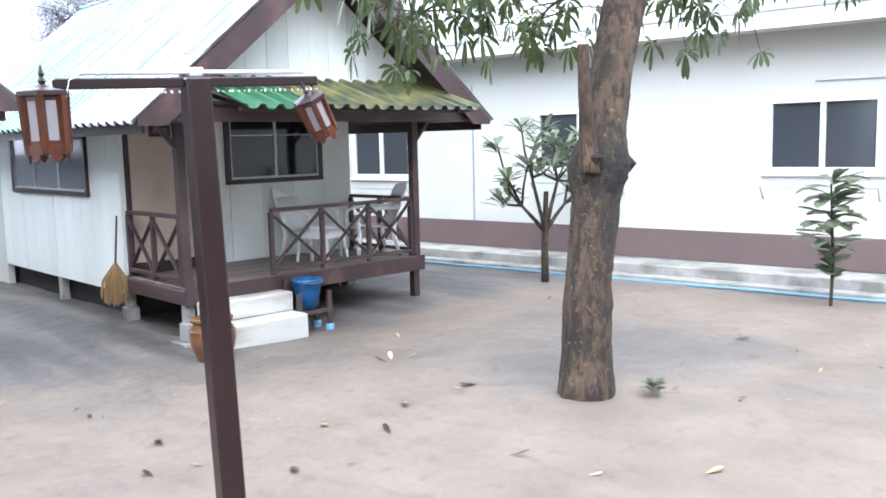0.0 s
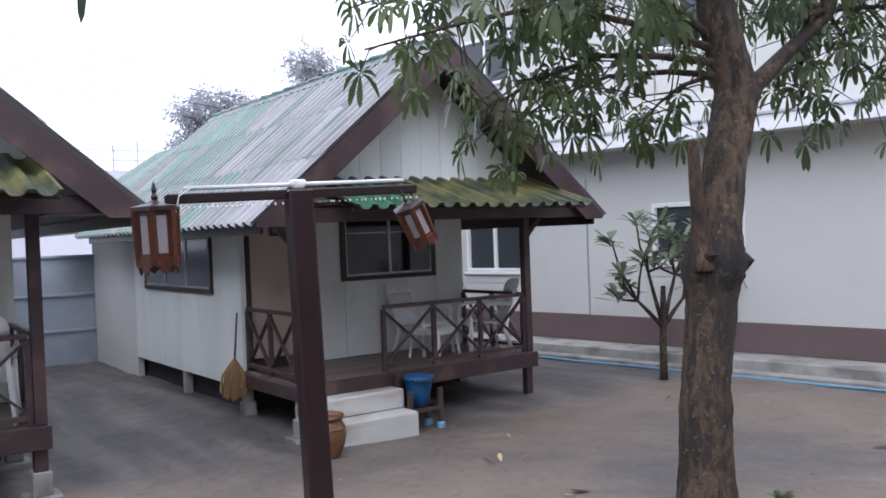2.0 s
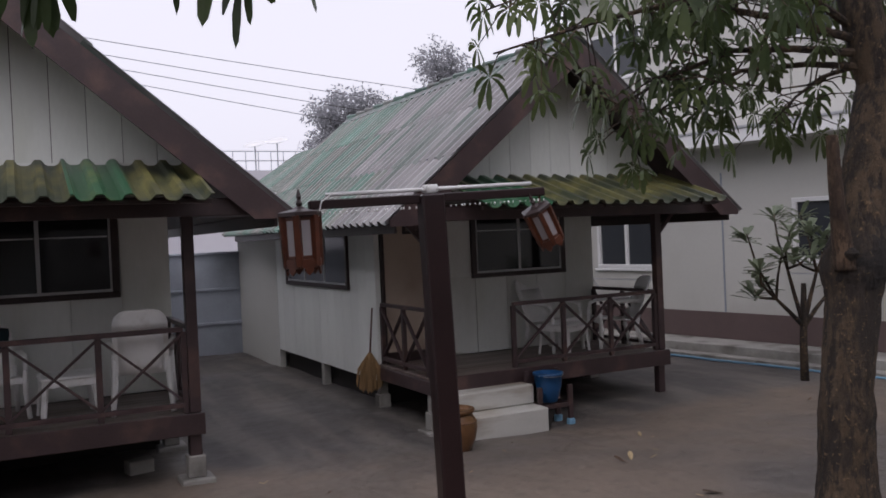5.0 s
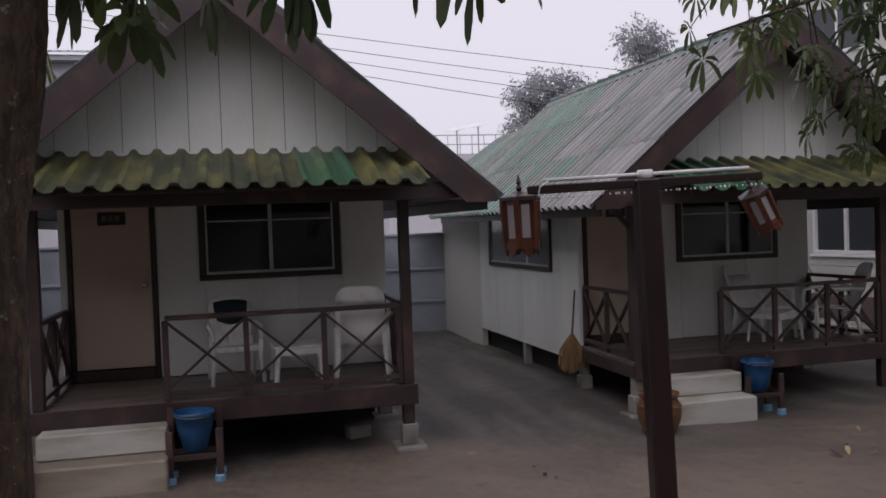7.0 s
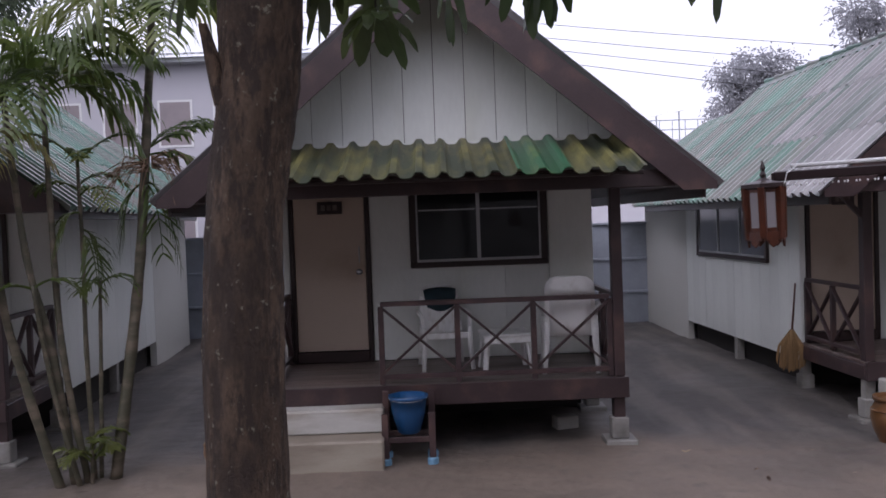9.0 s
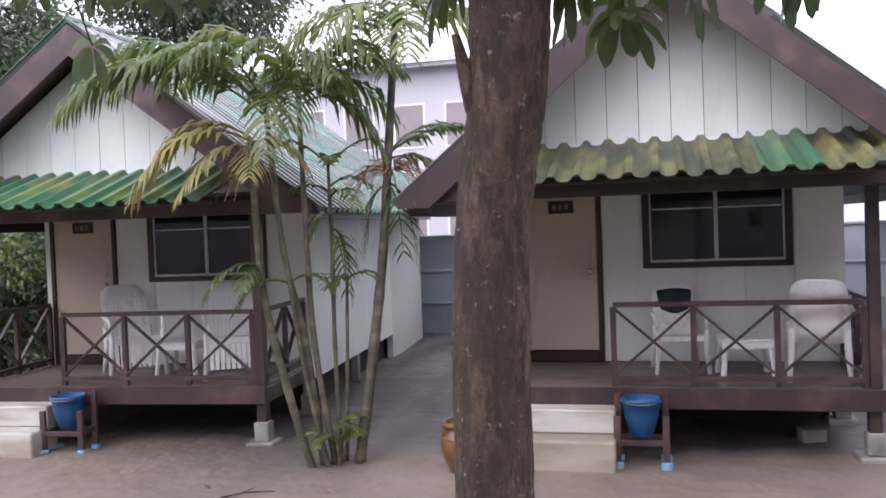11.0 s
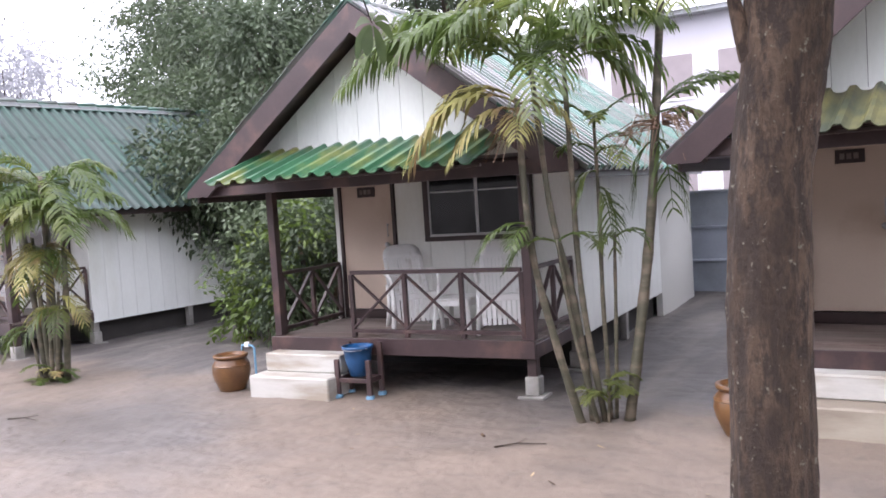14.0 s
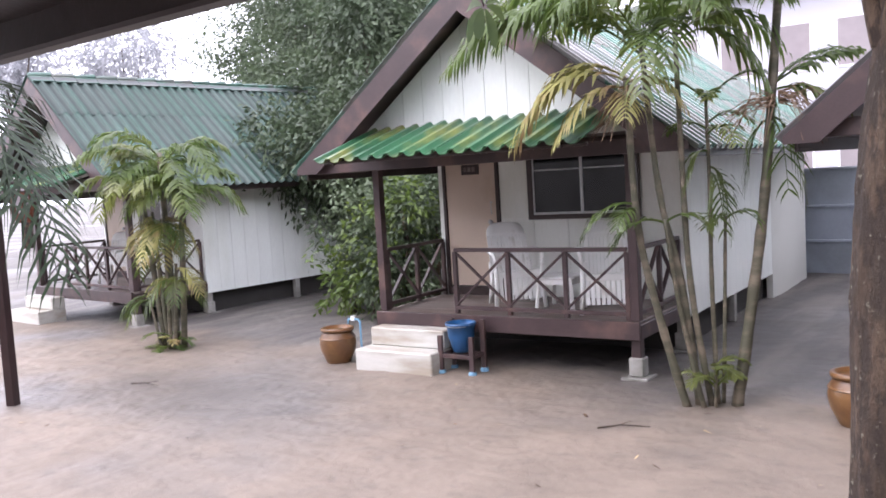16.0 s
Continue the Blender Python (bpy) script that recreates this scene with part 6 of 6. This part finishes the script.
def broom(m):
    b = thing("broom", m, "straw broom leaning on the porch corner", "broom")
    part("handle", tube([(0, 0, 0.4), (0.02, 0.05, 0.95)], [0.012, 0.01], 7), LANTERN, b)
    rng = random.Random(2)
    q = bmesh.new()
    for i in range(70):
        a, f = rng.uniform(0, 6.28), math.sqrt(rng.random())
        top = Vector((0.02 * math.cos(a), 0.015 * math.sin(a), 0.44))
        mid = Vector((0.13 * f * math.cos(a), 0.05 * f * math.sin(a), 0.27))
        end = Vector((0.15 * f * math.cos(a), 0.05 * f * math.sin(a), 0.09 * f * f * abs(math.cos(a)) + rng.uniform(-0.02, 0.03)))
        tube([top, mid, end], [0.006, 0.009, 0.005], 4, q)
    part("head", q, STRAW, b, "fanned straw head")
    part("binding", lathe([(0.03, 0.36), (0.034, 0.40), (0.022, 0.45)], 10), STRAW, b)


broom(pose(4.27, 10.45, 0.2, 0, 3, -20) @ Matrix.Scale(1.12, 4))

blk = thing("concrete_block", at("B", 2.95, 0.75, 0.0, 15), "grey concrete block lying under the porch", "block")
part("block", box(-0.12, 0.12, -0.08, 0.08, -0.02, 0.13, 0.012), CONCRETE, blk)

# ---- fallen leaves and twigs ----
def litter():
    rng = random.Random(77)
    spots = [(3.78, 5.46), (3.99, 4.91), (3.13, 4.84), (4.55, 5.42), (5.35, 6.58), (4.87, 2.95), (7.78, 4.15), (8.21, 4.65), (5.3, 5.36), (2.79, 6.04), (4.27, 4.02), (5.25, 6.52)]
    spots += [(rng.uniform(2, 10), rng.uniform(3, 8)) for _ in range(70)] + [(rng.uniform(-9, -1), rng.uniform(4, 7.3)) for _ in range(30)]
    for i, (x, y) in enumerate(spots):
        bm = bmesh.new()
        leaf_strip(bm, Vector((0, 0, 0)), Vector((1, 0, 0)), Vector((0, 0, 1)), 1.0, rng.uniform(0.3, 0.55), rng.uniform(-0.5, -0.1))
        s = rng.uniform(0.10, 0.16) if i < 12 else rng.uniform(0.03, 0.08)
        ob = new("fallen_leaf", mesh_of("fallen_leaf", bm, FALLEN if rng.random() < 0.6 else BARK_RAW))
        ob.matrix_basis = pose(x, y, ground_z(x, y) + 0.006, rng.uniform(-8, 8), rng.uniform(-6, 6), rng.uniform(0, 360)) @ Matrix.Scale(s, 4)
        tagged(ob, "dry fallen leaf lying on the sand", "leaf", "fallen leaves")
    for x, y, a in ((-9.5, 5.67, 10), (-3.65, 6.44, 30)):
        bm = tube([(0, 0, 0.01), (0.2, 0.04, 0.02), (0.45, 0.0, 0.01)], [0.008, 0.007, 0.004], 5)
        tube([(0.2, 0.04, 0.02), (0.3, 0.16, 0.02)], [0.005, 0.003], 5, bm)
        ob = new("twig", mesh_of("twig", bm, BARK))
        ob.matrix_basis = pose(x, y, ground_z(x, y), 0, 0, a)
        tagged(ob, "thin dry twig lying on the sand", "twig")
    bm = bmesh.new()
    for j in range(26):
        a = rng.uniform(0, 6.28)
        leaf_strip(bm, Vector((0, 0, 0.02 + 0.1 * rng.random())), Vector((math.cos(a), math.sin(a), 0.6)).normalized(), Vector((0, 0, 1)), rng.uniform(0.08, 0.16), 0.04, 0.3)
    tagged(new("seedling", mesh_of("seedling", bm, LEAF)), "tiny leafy seedling beside the tree foot", "seedling").matrix_basis = pose(6.02, 4.12, 0)


litter()

# ---- bush, big trees and the distance ----
def leafy_mass(name, label, category, blobs, rng, leaf, size, per, trunk=None, m=None, leaves=8):
    """A crown of many small leaf clumps scattered in uneven lobes on real limbs."""
    t = thing(name, m or Matrix(), label, category)
    if trunk:
        part("trunk", tube(trunk[0], trunk[1], 10), BARK, t, "", True)
    for c, r in blobs:
        c = Vector(c)
        lb = part("limb", tube([Vector(trunk[0][-1]) if trunk else Vector((c.x, c.y, 0)), (Vector(trunk[0][-1]) if trunk else Vector((c.x, c.y, 0))).lerp(c, 0.6) + Vector((0.1, 0, 0.1)), c], [0.07, 0.045, 0.02], 6), BARK, t)
        v, f = [], []
        # sprays: each a short bent twig's worth of leaves, hanging outwards
        for i in range(int(per)):
            d = Vector((rng.gauss(0, 1), rng.gauss(0, 1), rng.gauss(0, 1))).normalized()
            k = 0.45 + 0.7 * noise.noise(c + d * 1.7) + 0.5 * rng.random() ** 2
            p = c + Vector((d.x * r[0], d.y * r[1], d.z * r[2])) * k
            way = (d + Vector((rng.gauss(0, 0.5), rng.gauss(0, 0.5), -0.35 + rng.gauss(0, 0.3)))).normalized()
            for j in range(leaves):
                a = (way + Vector((rng.gauss(0, 0.7), rng.gauss(0, 0.7), rng.gauss(-0.25, 0.6)))).normalized()
                s = a.cross(Vector((rng.gauss(0, 1), rng.gauss(0, 1), rng.gauss(0, 1)))).normalized()
                q = p + way * size * 3.2 * j / leaves + Vector((rng.gauss(0, 1), rng.gauss(0, 1), rng.gauss(0, 1))) * size * 0.35
                ln, w = size * rng.uniform(0.7, 1.3), size * rng.uniform(0.16, 0.26)
                o = len(v)
                v += [q[:], (q + a * ln * 0.5 + s * w)[:], (q + a * ln - Vector((0, 0, 0.15 * ln)))[:], (q + a * ln * 0.5 - s * w)[:]]
                f.append((o, o + 1, o + 2, o + 3))
        me = bpy.data.meshes.new("foliage")
        me.from_pydata(v, [], f)
        me.materials.append(leaf)
        part("foliage", me, None, lb)
    return t


rng = random.Random(91)
leafy_mass("bush", "dense leafy green bush beside the bungalow wall", "bush",
           [((-10.4, 11.2, 1.5), (0.9, 0.8, 0.9)), ((-9.6, 10.9, 1.1), (0.8, 0.7, 0.9)), ((-9.2, 11.3, 1.8), (0.8, 0.7, 0.7)), ((-10.9, 11.6, 0.9), (0.8, 0.7, 0.8)), ((-10.0, 11.8, 2.1), (0.9, 0.8, 0.5)), ((-9.5, 10.6, 0.6), (0.7, 0.5, 0.6))],
           rng, LEAF_DARK, 0.12, 260)
leafy_mass("bush", "sparse yellow-green shrub growing against a darker bush", "bush", [((-9.35, 10.7, 1.75), (0.5, 0.5, 0.6)), ((-9.9, 10.5, 0.9), (0.5, 0.4, 0.8)), ((-10.6, 10.7, 0.5), (0.5, 0.4, 0.5))], rng, LEAF_BUSH, 0.13, 70)
for x, y, h, s in ((-14.0, 16.0, 6.5, 1.0), (-18.5, 18.0, 7.5, 1.15), (-11.5, 19.5, 8.5, 1.1), (-22.5, 20.5, 8.8, 1.1), (-12.4, 13.4, 5.4, 0.75)):
    bl = []
    for k in range(9):
        a = 2 * math.pi * k / 9 + rng.uniform(-0.3, 0.3)
        rr = rng.uniform(0.8, 2.0) * s
        bl.append(((x + rr * math.cos(a), y + rr * math.sin(a), h * rng.uniform(0.45, 1.02)), (1.7 * s, 1.7 * s, 1.25 * s)))
    bl += [((x, y, h * 1.05), (1.5 * s, 1.5 * s, 1.1 * s)), ((x - 1, y - 0.5, h * 0.4), (1.4 * s, 1.2 * s, 1.2 * s))]
    leafy_mass("broad_tree", "tall dark green broad-leaved tree behind the bungalows", "tree", bl, rng, LEAF_DARK, 0.14, 440,
               ([(x, y, -0.1), (x + 0.1, y, h * 0.25), (x, y, h * 0.5)], [0.3, 0.24, 0.16]))
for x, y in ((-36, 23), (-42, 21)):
    leafy_mass("hazy_tree", "sparse tree rising beyond the far bungalow, paled to stand for haze", "tree", [((x + rng.uniform(-2, 2), y, rng.uniform(6.5, 10)), (2.4, 2.0, 1.3)) for _ in range(6)], rng, FAR_LEAF_HAZED, 0.26, 110,
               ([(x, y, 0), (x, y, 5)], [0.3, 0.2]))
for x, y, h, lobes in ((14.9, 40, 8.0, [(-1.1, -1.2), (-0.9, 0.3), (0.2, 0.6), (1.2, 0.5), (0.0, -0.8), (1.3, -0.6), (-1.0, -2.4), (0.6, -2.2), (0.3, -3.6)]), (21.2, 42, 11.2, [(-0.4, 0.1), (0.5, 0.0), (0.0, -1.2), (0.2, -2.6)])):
    leafy_mass("distant_tree", "tree far beyond the roofs, haze put into its pale leaf colour", "tree", [((x + dx, y, h + dz), (0.95, 0.95, 0.8)) for dx, dz in lobes], rng, FAR_LEAF_HAZED, 0.2, 170,
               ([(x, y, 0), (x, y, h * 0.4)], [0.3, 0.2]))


def far_house(m, w, d, h, label, wins):
    b = thing("apartment_building", m, label, "building")
    part("wall", box(0, w, 0, d, 0, h, 0), FAR_WALL, b)
    part("roof", box(-0.4, w + 0.4, -0.5, d + 0.4, h + 0.004, h + 0.16, 0), METAL, b)
    part("roof_edge", moved(with_bm(sheet(w + 0.8, 0.9, 0.25, 0.03)), pose(-0.4, 0.1, h + 0.36, 12)), METAL, b)
    for x0, x1, z0, z1 in wins:
        wd = part("window", join(box(x0, x1, -0.03, -0.004, z0, z0 + 0.07, 0), box(x0, x1, -0.03, -0.004, z1 - 0.07, z1, 0), box(x0, x0 + 0.07, -0.03, -0.004, z0 + 0.07, z1 - 0.07, 0), box(x1 - 0.07, x1, -0.03, -0.004, z0 + 0.07, z1 - 0.07, 0)), FRAME_WHITE, b)
        part("shutter", box(x0 + 0.06, x1 - 0.06, -0.02, -0.008, z0 + 0.06, z1 - 0.06, 0), FAR_SHUTTER, wd, "mauve shutter panel")


def with_bm(me):
    bm = bmesh.new()
    bm.from_mesh(me)
    return bm


far_house(pose(-15.0, 28.0, 0, 0, 0, 0), 11.0, 6.0, 7.4, "pale lilac two-storey building behind the fence",
          [(1.2 + 1.75 * i, 2.3 + 1.75 * i, z, z + 1.5) for i in range(5) for z in (4.8, 1.6)])


def cables():
    for za, zb in ((9.25, 4.95), (9.2, 4.4), (9.2, 3.9), (9.3, 3.3)):
        c = thing("overhead_cable", Matrix(), "thin black overhead cable sagging across the sky", "cable", "overhead cables")
        a, b = Vector((-16, 20.0, za)), Vector((20.5, 20.0, zb))
        part("cable", tube([a.lerp(b, k / 14) - Vector((0, 0, 0.5 * 4 * (k / 14) * (1 - k / 14))) for k in range(15)], [0.008] * 15, 5), WIRE, c)
    for x, y in ((-16, 20.0), (20.5, 20.0)):
        p = thing("utility_pole", pose(x, y, 0), "grey concrete utility pole carrying cables", "pole", "utility poles")
        part("pole", tube([(0, 0, -0.1), (0, 0, 10.4)], [0.14, 0.1], 10), CONCRETE, p)
        part("cross_arm", box(-0.06, 0.06, -0.5, 0.5, 9.9, 10.0), METAL, p)


cables()


def dishes():
    t = thing("rooftop_terrace", pose(9.0, 34, 0), "far flat roof with a railing and satellite dishes", "building")
    part("wall", box(-3, 4, 0, 5, 0, 5.0, 0), FAR_WALL, t)
    for i in range(15):
        part("railing_bar", box(-3 + 0.5 * i - 0.015, -3 + 0.5 * i + 0.015, -0.02, 0.01, 5.0, 5.75, 0), METAL, t)
    for z in (5.35, 5.72):
        part("railing_rail", box(-3, 4, -0.03, 0.02, z, z + 0.04, 0), METAL, t)
    for x, z in ((0.0, 6.0), (0.9, 6.15)):
        d = part("dish", moved(lathe([(0.02, 0), (0.2, 0.012), (0.34, 0.04), (0.46, 0.08), (0.45, 0.086), (0.33, 0.05), (0.02, 0.012)], 18), pose(x, 0.4, z, 16, -14, 0)), FRAME_WHITE, t, "pale satellite dish", True)
        part("mast", tube([(x, 0.45, 4.9), (x, 0.45, z)], [0.03, 0.03], 6), METAL, t)


dishes()


# ---- rain beads along the lamp post's crossbar ----
def beads():
    bm = bmesh.new()
    rng = random.Random(6)
    m = pose(2.16, 3.78, 0, 0, -1.7, -8.5)
    for i in range(46):
        x = -0.56 + 1.12 * i / 45 + rng.uniform(-0.008, 0.008)
        if abs(x) < 0.07:
            continue
        bmesh.ops.create_icosphere(bm, subdivisions=1, radius=rng.uniform(0.0035, 0.006), matrix=m @ Matrix.Translation((x, -0.03, 2.288)) @ Matrix.Diagonal((1, 1, 1.4, 1)))
    tagged(new("rain_drops", mesh_of("rain_drops", bm, FRAME_WHITE, True)), "row of rain drops clinging under the crossbar", "water", "", "stuff")


beads()
